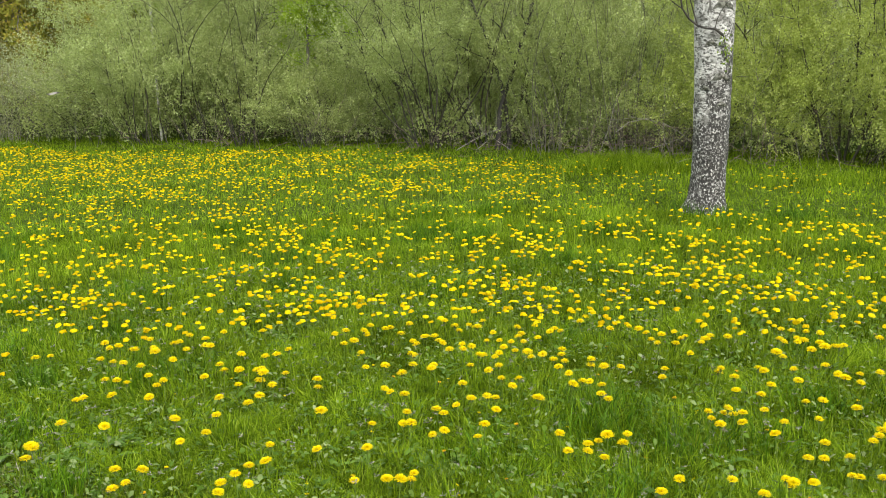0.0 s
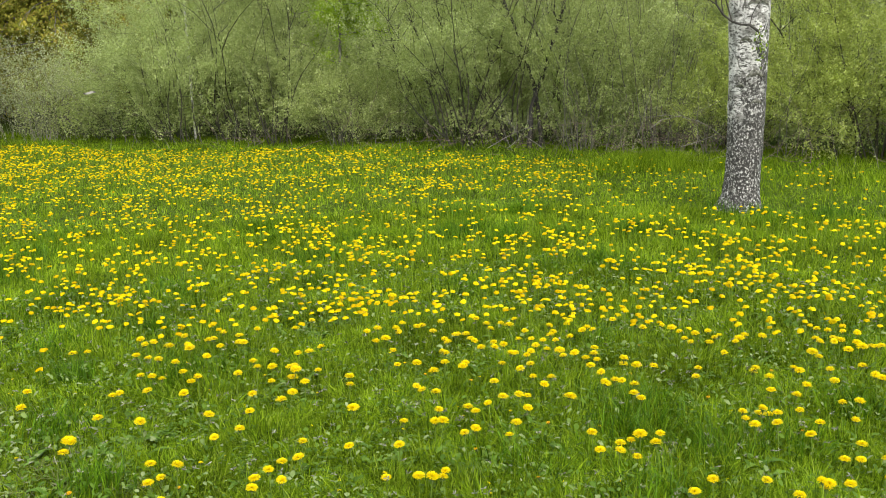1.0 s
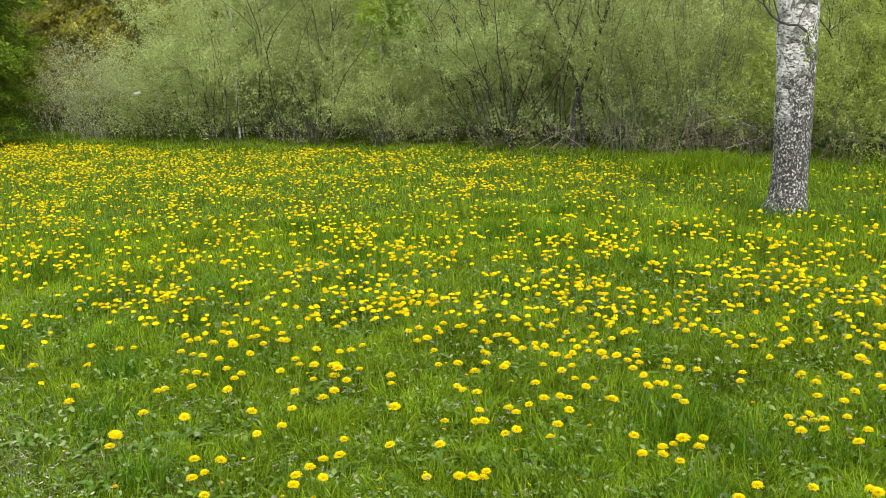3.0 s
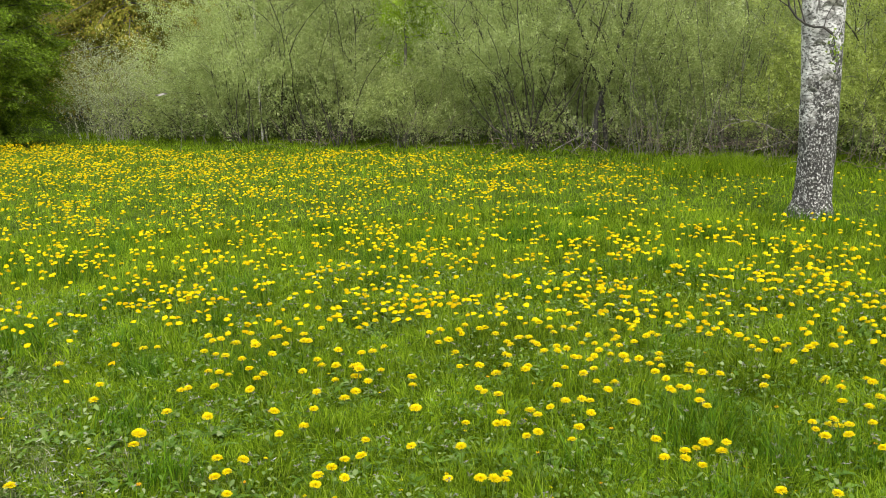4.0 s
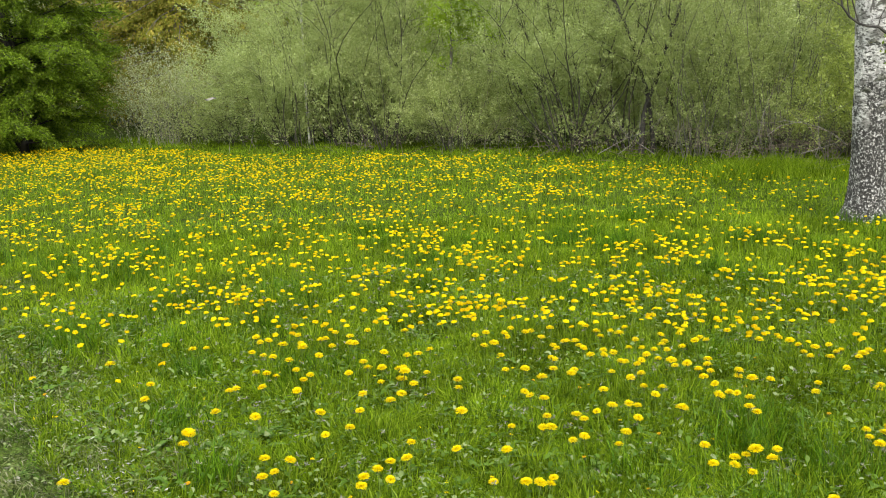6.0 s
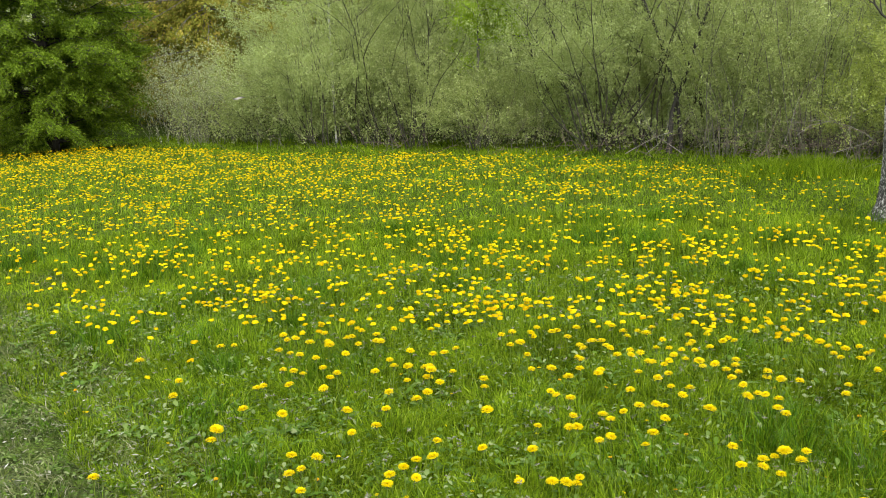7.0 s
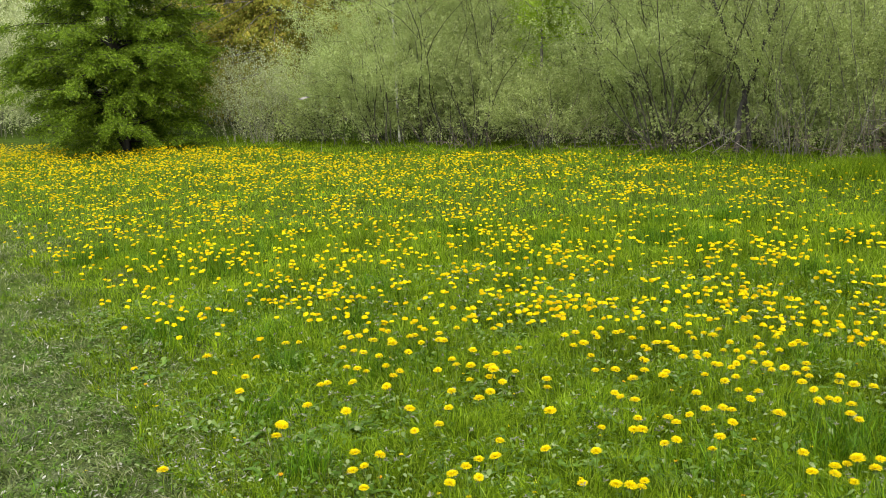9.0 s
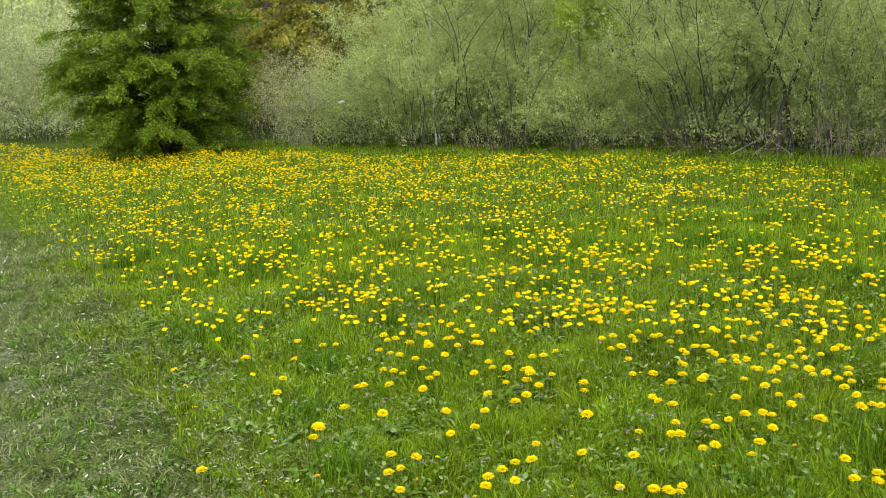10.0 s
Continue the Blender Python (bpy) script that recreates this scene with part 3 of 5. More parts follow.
def wooded_ridge():
    """Solid far wooded slope with an uneven top that closes the view behind the trees."""
    n, m = 160, 14
    a = np.radians(np.linspace(-60, 66, n))
    verts = np.empty((n, m, 3))
    for j in range(m):
        f = j / (m - 1)
        top = 8.5 + 1.3 * np.sin(a * 21) + 0.9 * np.sin(a * 47 + 1) + 0.5 * np.sin(a * 91)
        r = 33 + 5 * f + 0.8 * np.sin(a * 63 + 5 * f) + 0.5 * np.sin(a * 120 + 11 * f)
        verts[:, j] = np.stack([-r * np.sin(a), r * np.cos(a), top * f - 0.2], -1)
    i, j = np.meshgrid(np.arange(n - 1), np.arange(m - 1), indexing="ij")
    q = np.stack([i * m + j, (i + 1) * m + j, (i + 1) * m + j + 1, i * m + j + 1], -1).reshape(-1, 4)
    mt, nodes, links, bsdf = material("far_foliage")
    tone = noise_node(nodes, links, 2.6, 8)
    rp = ramp(nodes, [(0.3, (0.07, 0.09, 0.02)), (0.5, (0.19, 0.24, 0.06)), (0.7, (0.38, 0.44, 0.16))])
    links.new(tone.outputs["Fac"], rp.inputs[0])
    links.new(rp.outputs[0], bsdf.inputs["Base Color"])
    bsdf.inputs["Roughness"].default_value = 0.9
    bp = nodes.new("ShaderNodeBump")
    bp.inputs["Strength"].default_value, bp.inputs["Distance"].default_value = 1.0, 0.5
    links.new(tone.outputs["Fac"], bp.inputs["Height"])
    links.new(bp.outputs[0], bsdf.inputs["Normal"])
    tagged(part("backdrop", mesh_from("backdrop", verts, quads=q, smooth=True), mt), "far wooded slope in pale spring green", "woodland", kind="structure")


wooded_ridge()


# ---- dense broad tree on the meadow's left ----
def dense_tree(at):
    x, y = at
    root = thing("broad_tree", (x, y, float(ground_z(x, y))), "dense dark green tree with layered branches down to the grass", "tree")
    H = 5.8
    p = bent_line((0, 0, -0.05), (0.03, 0, 1), H, 10, 0.05, 0.04)
    v, q = tube(p, np.linspace(0.1, 0.015, 11), 10)
    part("trunk", mesh_from("trunk", v, quads=q, smooth=True), BARK_BLACK, root)
    cs, ds, lines = [], [], []
    for i in range(250):
        z = min(H - 0.05, max(0.15, 0.2 + (H - 0.4) * (i / 205.0) ** 1.22 + rng.normal() * 0.2)) if i < 205 else rng.uniform(0.5, 2.0)
        k = min(int(z / H * 10), 9)
        s = p[k] * 1.0
        s[2] = z
        a = i * 2.399963 + rng.normal() * 0.25
        reach = 1.78 * (1 - (z / (H + 0.2)) ** 2.4) ** 0.8 * (0.5 + 0.5 * min(1, z / 0.9))
        L = reach * rng.uniform(0.62, 1.08)
        b = bent_line(s, (math.cos(a), math.sin(a), rng.uniform(0.1, 0.75)), L, 7, 0.09, -0.1)
        b[:, 2] = np.maximum(b[:, 2], 0.1 + 0.1 * np.hypot(b[:, 0], b[:, 1]))
        lines.append((b, np.linspace(0.019, 0.003, 8)))
        out = np.array([math.cos(a), math.sin(a), 0.0])
        side = np.array([-math.sin(a), math.cos(a), 0.0])
        full = z < 3.2
        # flat fans of side shoots that droop at their ends
        for t in range(20 if full else 9):
            g = 7 * rng.uniform(0.12, 1.0) ** 0.7 * 0.999
            k = int(g)
            o = b[k] + (b[k + 1] - b[k]) * (g - k)
            sd = side * rng.choice((-1, 1)) * rng.uniform(0.4, 1.1) + out * 0.8 + rng.normal(size=3) * np.array([0.15, 0.15, 0.2])
            w = bent_line(o, sd, rng.uniform(0.16, 0.44), 3, 0.08, -0.2)
            lines.append((w, np.linspace(0.005, 0.0015, 4)))
            m = 84 if full else 26
            kk = rng.integers(0, 3, m)
            f = rng.uniform(0, 1, (m, 1))
            cs.append(w[kk] * (1 - f) + w[kk + 1] * f + rng.normal(size=(m, 3)) * np.array([0.036, 0.036, 0.032]))
            ds.append(sd + rng.normal(size=(m, 3)) * 0.6 + np.array([0, 0, -0.6]))
    limbs_and_twigs(lines, 11, BARK_BLACK, root)
    c, d = np.concatenate(cs), np.concatenate(ds)
    c[:, 2] = np.maximum(c[:, 2], 0.05 + 0.07 * np.hypot(c[:, 0], c[:, 1]))
    ln = 0.029 * rng.uniform(0.55, 1.25, len(c)) * np.where(c[:, 2] > 3.2, 1.7, 1.0)
    # leaves lie in flat sprays, tips hanging
    d /= np.linalg.norm(d, axis=1)[:, None]
    s = np.cross(d, np.array([0, 0, 1.0]) + rng.normal(size=d.shape) * 0.7)
    s /= np.linalg.norm(s, axis=1)[:, None]
    v = np.stack([c - s * (ln * 0.4)[:, None], c + s * (ln * 0.4)[:, None], c + d * (ln * 1.4)[:, None]], 1).reshape(-1, 3)
    part("crown", mesh_from("crown", v, np.arange(len(v)).reshape(-1, 3)), LEAF_DARK, root)


dense_tree((-8.85, 13.75))


# ---- birch in the meadow ----
def meadow_birch(at):
    x, y = at
    root = thing("birch", (x, y, float(ground_z(x, y))), "old birch with white papery bark and a dark cracked foot", "birch tree")
    zs = np.concatenate([np.linspace(-0.04, 2.4, 150), np.linspace(2.5, 9.0, 40)])
    sides = 72
    prof = np.interp(zs, [-0.05, 0.0, 0.07, 0.16, 0.3, 0.6, 1.0, 1.35, 1.75, 2.3, 5, 9], [0.185, 0.18, 0.158, 0.142, 0.136, 0.137, 0.146, 0.152, 0.163, 0.165, 0.11, 0.02])
    A = np.arange(sides) / sides * 2 * math.pi
    cx = 0.012 * np.sin(zs * 2.1)
    verts = np.empty((len(zs), sides, 3))
    for i, z in enumerate(zs):
        root_flare = np.exp(-max(z, 0) / 0.1) * (0.075 * np.maximum(0, np.cos(A - 2.95)) ** 2 + 0.03 * np.maximum(0, np.cos(A - 1.0)) ** 3)
        rough = np.clip((1.35 - z) / 0.6, 0.15, 1)
        for j, a in enumerate(A):
            q = Vector((math.cos(a) * 3.2, math.sin(a) * 3.2, z * 2.2))
            n1 = noise.noise(q * 5.5)
            n2 = noise.noise(Vector((q.x * 9, q.y * 9, q.z * 5)))
            r = prof[i] + root_flare[j] + rough * (0.006 * n1 + 0.006 * n2) + 0.008 * noise.noise(q * 0.8)
            verts[i, j] = (cx[i] + r * math.cos(a), r * math.sin(a), z)
    n = len(zs)
    i, j = np.meshgrid(np.arange(n - 1), np.arange(sides), indexing="ij")
    k = (j + 1) % sides
    q = np.stack([i * sides + j, i * sides + k, (i + 1) * sides + k, (i + 1) * sides + j], -1).reshape(-1, 4)
    part("trunk", mesh_from("trunk", verts, quads=q, smooth=True), BIRCH, root)
    # arched dark scars of lost limbs, proud of the bark
    for ang, z, w, h in ((4.86, 1.15, 0.16, 0.075), (4.9, 1.72, 0.17, 0.1), (4.3, 1.42, 0.09, 0.05), (4.05, 1.06, 0.08, 0.05), (4.95, 0.93, 0.1, 0.05), (4.2, 1.86, 0.1, 0.04)):
        U, V = np.meshgrid(np.linspace(-1, 1, 17), np.linspace(-1, 1, 9))
        half = (1 - np.abs(U) ** 1.6) * (0.72 + 0.2 * np.sin(U * 7 + z * 9) + 0.14 * np.sin(U * 19 + z * 31))
        zz = z + h * (0.5 * V * half - 0.55 * U ** 2)
        rr = np.interp(zz, zs, prof) + 0.004 + 0.012 * (1 - U ** 2) * (1 - V ** 2) + 0.004 * np.sin(U * 13 + V * 5)
        aa = ang + U * w / 0.3 + 0.03 * np.sin(V * 4)
        sv = np.stack([np.interp(zz, zs, cx) + rr * np.cos(aa), rr * np.sin(aa), zz], -1)
        gi_, gj_ = np.meshgrid(np.arange(8), np.arange(16), indexing="ij")
        sq = np.stack([gi_ * 17 + gj_, gi_ * 17 + gj_ + 1, (gi_ + 1) * 17 + gj_ + 1, (gi_ + 1) * 17 + gj_], -1).reshape(-1, 4)
        part("bark_scar", mesh_from("bark_scar", sv, quads=sq, smooth=True), BARK_SCAR, root, "dark arched scar in the white bark")
    # low thin branch that sweeps up beside the trunk, and its sprig in front
    lines = []
    b = np.array([(0.015, -0.2, 1.47), (-0.05, -0.2, 1.52), (-0.12, -0.19, 1.525), (-0.18, -0.16, 1.55), (-0.25, -0.17, 1.6), (-0.31, -0.18, 1.68), (-0.34, -0.19, 1.82), (-0.42, -0.2, 2.1)])
    lines.append((b, np.linspace(0.012, 0.006, 8)))
    lines.append((bent_line(b[3], (-0.5, 0, 1), 0.5, 5, 0.12, 0.05), np.linspace(0.006, 0.002, 6)))
    lines.append((bent_line(b[4], (-0.2, 0, 1), 0.45, 5, 0.12, 0.05), np.linspace(0.005, 0.002, 6)))
    lines.append((bent_line(b[5], (-1.0, 0.1, 0.7), 0.4, 5, 0.12, 0.05), np.linspace(0.005, 0.002, 6)))
    lines.append((bent_line(b[1], (0.25, -0.2, 1.0), 0.35, 5, 0.15, 0.02), np.linspace(0.004, 0.0015, 6)))
    sprig = bent_line(b[0], (0.1, -0.06, -0.6), 0.22, 5, 0.15, -0.05)
    lines.append((sprig, np.linspace(0.004, 0.0015, 6)))
    for ln_ in lines:
        v, q = tube(*ln_, 6)
        part("branch", mesh_from("branch", v, quads=q, smooth=True), BARK_BLACK, root, "thin dark low branch")
    c = np.repeat(sprig, 14, 0) + rng.normal(size=(84, 3)) * 0.026
    ln = rng.uniform(0.015, 0.028, len(c))
    v, q = leaf_quads(c, rng.normal(size=c.shape) + np.array([0, 0, -0.5]), ln, ln * 0.75, 0.1)
    tagged(part("sprig", mesh_from("sprig", v, quads=q), LEAF_DARK, root, "small green leaves on the trunk"), kind="stuff")
    # high limbs and hanging crown
    lines, segs = [], []
    for i in range(26):
        z = rng.uniform(3.2, 8.6)
        a = rng.uniform(0, 2 * math.pi)
        L = 2.6 * (1.15 - z / 10) * rng.uniform(0.7, 1.1)
        b = bent_line((0, 0, z), (math.cos(a), math.sin(a), 0.8), L, 6, 0.12, -0.08)
        lines.append((b, np.linspace(0.035, 0.006, 7)))
        for c in range(7):
            w = bent_line(b[rng.integers(2, 7)], rng.normal(size=3) * 0.5 + np.array([0, 0, -0.7]), rng.uniform(0.4, 0.9), 4, 0.1, -0.1)
            lines.append((w, np.linspace(0.004, 0.0015, 5)))
            segs.append(w)
    limbs_and_twigs(lines, 8, BARK_DARK, root)
    sg = np.concatenate([np.stack([t[:-1], t[1:]], 1) for t in segs])
    m = 9000
    i = rng.integers(0, len(sg), m)
    f = rng.uniform(0, 1, (m, 1))
    c = sg[i, 0] * (1 - f) + sg[i, 1] * f + rng.normal(size=(m, 3)) * 0.05
    ln = rng.uniform(0.025, 0.045, m)
    v, q = leaf_quads(c, rng.normal(size=(m, 3)) + np.array([0, 0, -0.6]), ln, ln * 0.7, 0.1)
    part("crown", mesh_from("crown", v, quads=q), LEAF_BIRCH, root)


meadow_birch((2.23, 7.72))


def slim_birch(at):
    x, y = at
    root = thing("slim_birch", (x, y, float(ground_z(x, y))), "slim white-barked birch standing among the shrubs", "birch tree")
    p = bent_line((0, 0, -0.05), (0.0, 0, 1), 7, 12, 0.005, 0.02)
    v, q = tube(p, np.linspace(0.02, 0.012, 13), 10)
    part("trunk", mesh_from("trunk", v, quads=q, smooth=True), BIRCH_THIN, root)
    lines, segs = [], []
    for i in range(16):
        z = rng.uniform(2.6, 6.6)
        a = rng.uniform(0, 2 * math.pi)
        b = bent_line((0, 0, z), (math.cos(a), math.sin(a), 0.9), rng.uniform(0.6, 1.3), 5, 0.12, -0.06)
        lines.append((b, np.linspace(0.01, 0.002, 6)))
        segs.append(b)
    for ln_ in lines:
        v, q = tube(*ln_, 4)
        part("limb", mesh_from("limb", v, quads=q), BARK_DARK, root)
    sg = np.concatenate([np.stack([t[:-1], t[1:]], 1) for t in segs])
    i = rng.integers(0, len(sg), 3000)
    c = sg[i, 0] + rng.normal(size=(3000, 3)) * 0.12
    ln = rng.uniform(0.03, 0.05, 3000)
    v, q = leaf_quads(c, rng.normal(size=(3000, 3)), ln, ln * 0.7)
    part("crown", mesh_from("crown", v, quads=q), LEAF_BIRCH, root)


BIRCH_THIN = bark("slim_birch_bark", (0.2, 0.19, 0.18), (0.68, 0.66, 0.62), 12, 1.6)
slim_birch((-4.2, 14.05))


def dark_trunk(at, height, radius, lean):
    """Old dark willow trunk that forks above head height."""
    x, y = at
    root = thing("willow_trunk", (x, y, float(ground_z(x, y))), "old dark willow trunk standing in the thicket", "tree", "dark willow trunks")
    p = bent_line((0, 0, -0.05), (lean, 0, 1), height, 12, 0.1, 0.03)
    v, q = tube(p, np.linspace(radius, radius * 0.45, 13), 9)
    part("trunk", mesh_from("trunk", v, quads=q, smooth=True), BARK_BLACK, root)
    for k in range(9):
        a = rng.uniform(0, 2 * math.pi)
        b = bent_line(p[rng.integers(4, 12)], (math.cos(a), 0.4 * math.sin(a), rng.uniform(0.5, 1.3)), rng.uniform(0.5, 1.1), 6, 0.2, 0.03)
        v, q = tube(b, np.linspace(radius * 0.36, 0.004, 7), 5)
        part("limb", mesh_from("limb", v, quads=q, smooth=True), BARK_BLACK, root)


for at, h, r, lean in (((0.75, 12.3), 3.4, 0.036, -0.03), ((0.93, 12.4), 3.6, 0.028, 0.06)):
    dark_trunk(at, h, r, lean)


# ---- dead wood at the thicket's foot ----
def dead_branch(at, direction, length, radius, twigs, label, group="dead branches"):
    x, y, z = at
    root = thing("dead_branch", (x, y, z), label, "branch", group)
    p = bent_line((0, 0, 0), direction, length, 7, 0.2, 0.05)
    p[:, 2] = np.maximum(p[:, 2], 0.0)
    radius *= 0.36
    length *= 0.42
    lines = [(p, np.linspace(radius, radius * 0.3, 8))]
    for i in range(twigs):
        b = bent_line(p[rng.integers(1, 7)], rng.normal(size=3) * 0.7 + np.array(direction) * 0.8 + np.array([0, -0.2, 0.4]), length * rng.uniform(0.2, 0.5), 5, 0.22)
        b[:, 2] = np.maximum(b[:, 2], 0.01)
        lines.append((b, np.linspace(radius * 0.45, radius * 0.12, 6)))
    for k, ln_ in enumerate(lines):
        v, q = tube(*ln_, 5)
        part("twig" if k else "bough", mesh_from("twig" if k else "bough", v, quads=q, smooth=True), BARK_DEAD, root)


BRANCH = "pale dead branch lying at the foot of the shrubs"
for at, d, L, r, t in (
    ((0.2, 12.05, 0.05), (1, -0.15, 0.4), 1.0, 0.014, 7), ((0.9, 11.95, 0.05), (-0.9, -0.1, 0.5), 1.0, 0.013, 7), ((0.45, 12.0, 0.05), (0.8, 0.1, 0.6), 0.8, 0.011, 6),
    ((2.08, 11.04, 0.35), (0.8, -0.2, 0.5), 1.3, 0.012, 7), ((2.9, 10.86, 0.25), (-0.9, -0.1, 0.55), 1.3, 0.011, 7), ((2.44, 10.95, 0.15), (0.7, -0.1, 0.1), 1.0, 0.012, 7),
    ((2.62, 11.04, 0.1), (0.1, -0.2, 1), 1.0, 0.01, 6), ((1.9, 11.13, 0.1), (0.3, -0.1, 1), 1.2, 0.01, 6),
    ((2.99, 10.59, 0.05), (-1, -0.1, 0.3), 0.9, 0.01, 7),
):
    dead_branch(at, d, L, r, t, BRANCH)


def brush(at, spread, count):
    """Tangle of thin dead twigs."""
    x, y = at
    lines = []
    for i in range(count):
        s = np.array([rng.normal() * spread, rng.normal() * 0.3, abs(rng.normal()) * 0.25])
        p = bent_line(s, rng.normal(size=3) * np.array([1, 0.6, 0.6]) + np.array([0, 0, 0.35]), rng.uniform(0.3, 0.9), 5, 0.25)
        p[:, 2] = np.maximum(p[:, 2], 0.0)
        lines.append((p, np.linspace(rng.uniform(0.002, 0.0045), 0.001, 6)))
    v, q = tubes(lines, 3)
    ob = part("brush_pile", mesh_from("brush_pile", v, quads=q), BARK_BROWN, at=(x, y + 0.25, 0.0))
    tagged(ob, "tangle of thin brown dead twigs under the shrubs", "brushwood", kind="stuff")


BARK_BROWN = bark("brown_twig_bark", (0.07, 0.05, 0.035), (0.22, 0.17, 0.13), 30)
for at, s, n in (((2.53, 11.18), 0.5, 170), ((1.09, 11.77), 0.7, 60), ((-0.63, 12.22), 0.9, 50), ((3.98, 10.14), 0.8, 60), ((-3.17, 13.21), 1.3, 50), ((-7.24, 15.38), 1.0, 60)):
    brush(at, s, n)

# scrap of white sheet caught in the shrub
sx, sz = np.meshgrid(np.linspace(-0.1, 0.1, 9), np.linspace(-0.017, 0.017, 5))
sv = np.stack([sx, 0.02 * np.sin(sx * 40 + sz * 40), sz * (1 - 60 * sx ** 2) + 0.012 * np.sin(sx * 25)], -1)
si, sj = np.meshgrid(np.arange(4), np.arange(8), indexing="ij")
sq = np.stack([si * 9 + sj, si * 9 + sj + 1, (si + 1) * 9 + sj + 1, (si + 1) * 9 + sj], -1).reshape(-1, 4)
m_sheet, _, _, bs = material("white_sheet")
bs.inputs["Base Color"].default_value, bs.inputs["Roughness"].default_value = (0.22, 0.21, 0.185, 1), 0.9
scrap = part("white_scrap", mesh_from("white_scrap", sv, quads=sq, smooth=True), m_sheet, at=(-5.36, 13.08, 0.83))
tagged(scrap, "crumpled scrap of white sheet caught in the willow", "litter")


# ---- grass ----
def blades(x, y, height, width, bend, segments):
    """Grass blades: a tapering strip of 1 to 3 sections that leans and curls over."""
    n = len(x)
    # neighbours lean the same way, with strays
    a = 2.4 * math.pi * waves(x, y, 0.55, 6.0) + rng.normal(size=n) * 0.95
    d = np.stack([np.cos(a), np.sin(a)], -1)
    face = a + rng.normal(size=n) * 0.9 + math.pi / 2
    s = np.stack([np.cos(face), np.sin(face), np.zeros(n)], -1) * (width / 2)[:, None]
    base = np.stack([x, y, ground_z(x, y) - 0.005], -1)
    rings = []
    for k in range(segments + 1):
        f = k / segments
        c = base.copy()
        c[:, :2] += d * (height * bend * f ** 1.8)[:, None]
        c[:, 2] += height * (f - 0.35 * bend * f ** 2.2)
        rings.append((c, 1.0 - 0.35 * f))
    per = segments * 2 + 1
    v = np.empty((n, per, 3))
    for k in range(segments):
        c, w = rings[k]
        v[:, 2 * k], v[:, 2 * k + 1] = c - s * w, c + s * w
    v[:, per - 1] = rings[-1][0]
    o = (np.arange(n) * per)[:, None]
    quads = [o + np.array([2 * k, 2 * k + 1, 2 * k + 3, 2 * k + 2]) for k in range(segments - 1)]
    tri = o + np.array([per - 3, per - 2, per - 1])
    return v.reshape(-1, 3), tri, (np.concatenate(quads) if quads else None)


def scatter(n, r0, r1, a0=-36, a1=52, power=2.0):
    """Random places in a ring sector of the plan round the foot of the walk."""
    a = np.radians(rng.uniform(a0, a1, n))
    r = (r0 ** power + (r1 ** power - r0 ** power) * rng.uniform(0, 1, n)) ** (1 / power)
    return -r * np.sin(a), r * np.cos(a)


def grass_field(name, n, r0, r1, segments, h, w, label):
    x, y = scatter(n, r0, r1)
    keep = (path_side(x, y) < -0.08 + 0.3 * waves(x, y, 0.7, 2.0)) & (y < edge_y(x) + 2.2)
    x, y = x[keep], y[keep]
    tall = 1 + 0.42 * waves(x, y, 0.7, 0.4) + 0.36 * waves(x, y, 0.24, 5.0)
    tall *= 1 - 0.5 * np.clip((path_side(x, y) + 1.15) / 1.2, 0, 1)
    tall *= 1 - 0.15 * np.exp(-((x - 2.2) ** 2 + (y - 7.6) ** 2) / 0.12)
    tall *= 1 + 0.1 * np.clip((y - edge_y(x) + 0.7) / 0.7, 0, 1)
    hh = h * tall * rng.uniform(0.45, 1.25, len(x))
    v, t, q = blades(x, y, hh, w * rng.uniform(0.5, 1.5, len(x)), 0.15 + 1.35 * rng.uniform(0, 1, len(x)) ** 1.4, segments)
    tagged(part(name, mesh_from(name, v, t, q), GRASS), label, "grass", kind="stuff")


grass_field("meadow_grass", 95000, 2.35, 3.4, 2, 0.09, 0.0037, "lush green meadow grass, ankle high")
grass_field("meadow_grass", 125000, 3.4, 4.6, 2, 0.092, 0.0042, "lush green meadow grass, ankle high")
grass_field("meadow_grass", 80000, 4.6, 6.0, 2, 0.092, 0.0048, "lush green meadow grass, ankle high")
grass_field("meadow_grass", 140000, 6.0, 8.0, 1, 0.08, 0.006, "lush green meadow grass, ankle high")
grass_field("meadow_grass", 330000, 8.0, 18.0, 1, 0.068, 0.0076, "lush green meadow grass, ankle high")


def surrounding_grass():
    """The same meadow underfoot and behind the walk."""
    x, y = scatter(60000, 0.2, 11.0, 0, 360, 1.5)
    az = np.degrees(np.arctan2(-x, y))
    r = np.hypot(x, y)
    keep = ((r < 2.35) | (az < -36) | (az > 52)) & (path_side(x, y) < 0.25 + 0.25 * waves(x, y, 0.7, 2.0)) & (y < edge_y(x) + 1.0)
    x, y = x[keep], y[keep]
    v, t, q = blades(x, y, 0.1 * rng.uniform(0.45, 1.25, len(x)), 0.011 * rng.uniform(0.6, 1.3, len(x)), rng.uniform(0.15, 1.15, len(x)), 1)
    tagged(part("meadow_grass", mesh_from("meadow_grass", v, t, q), GRASS), "lush green meadow grass, ankle high", "grass", kind="stuff")


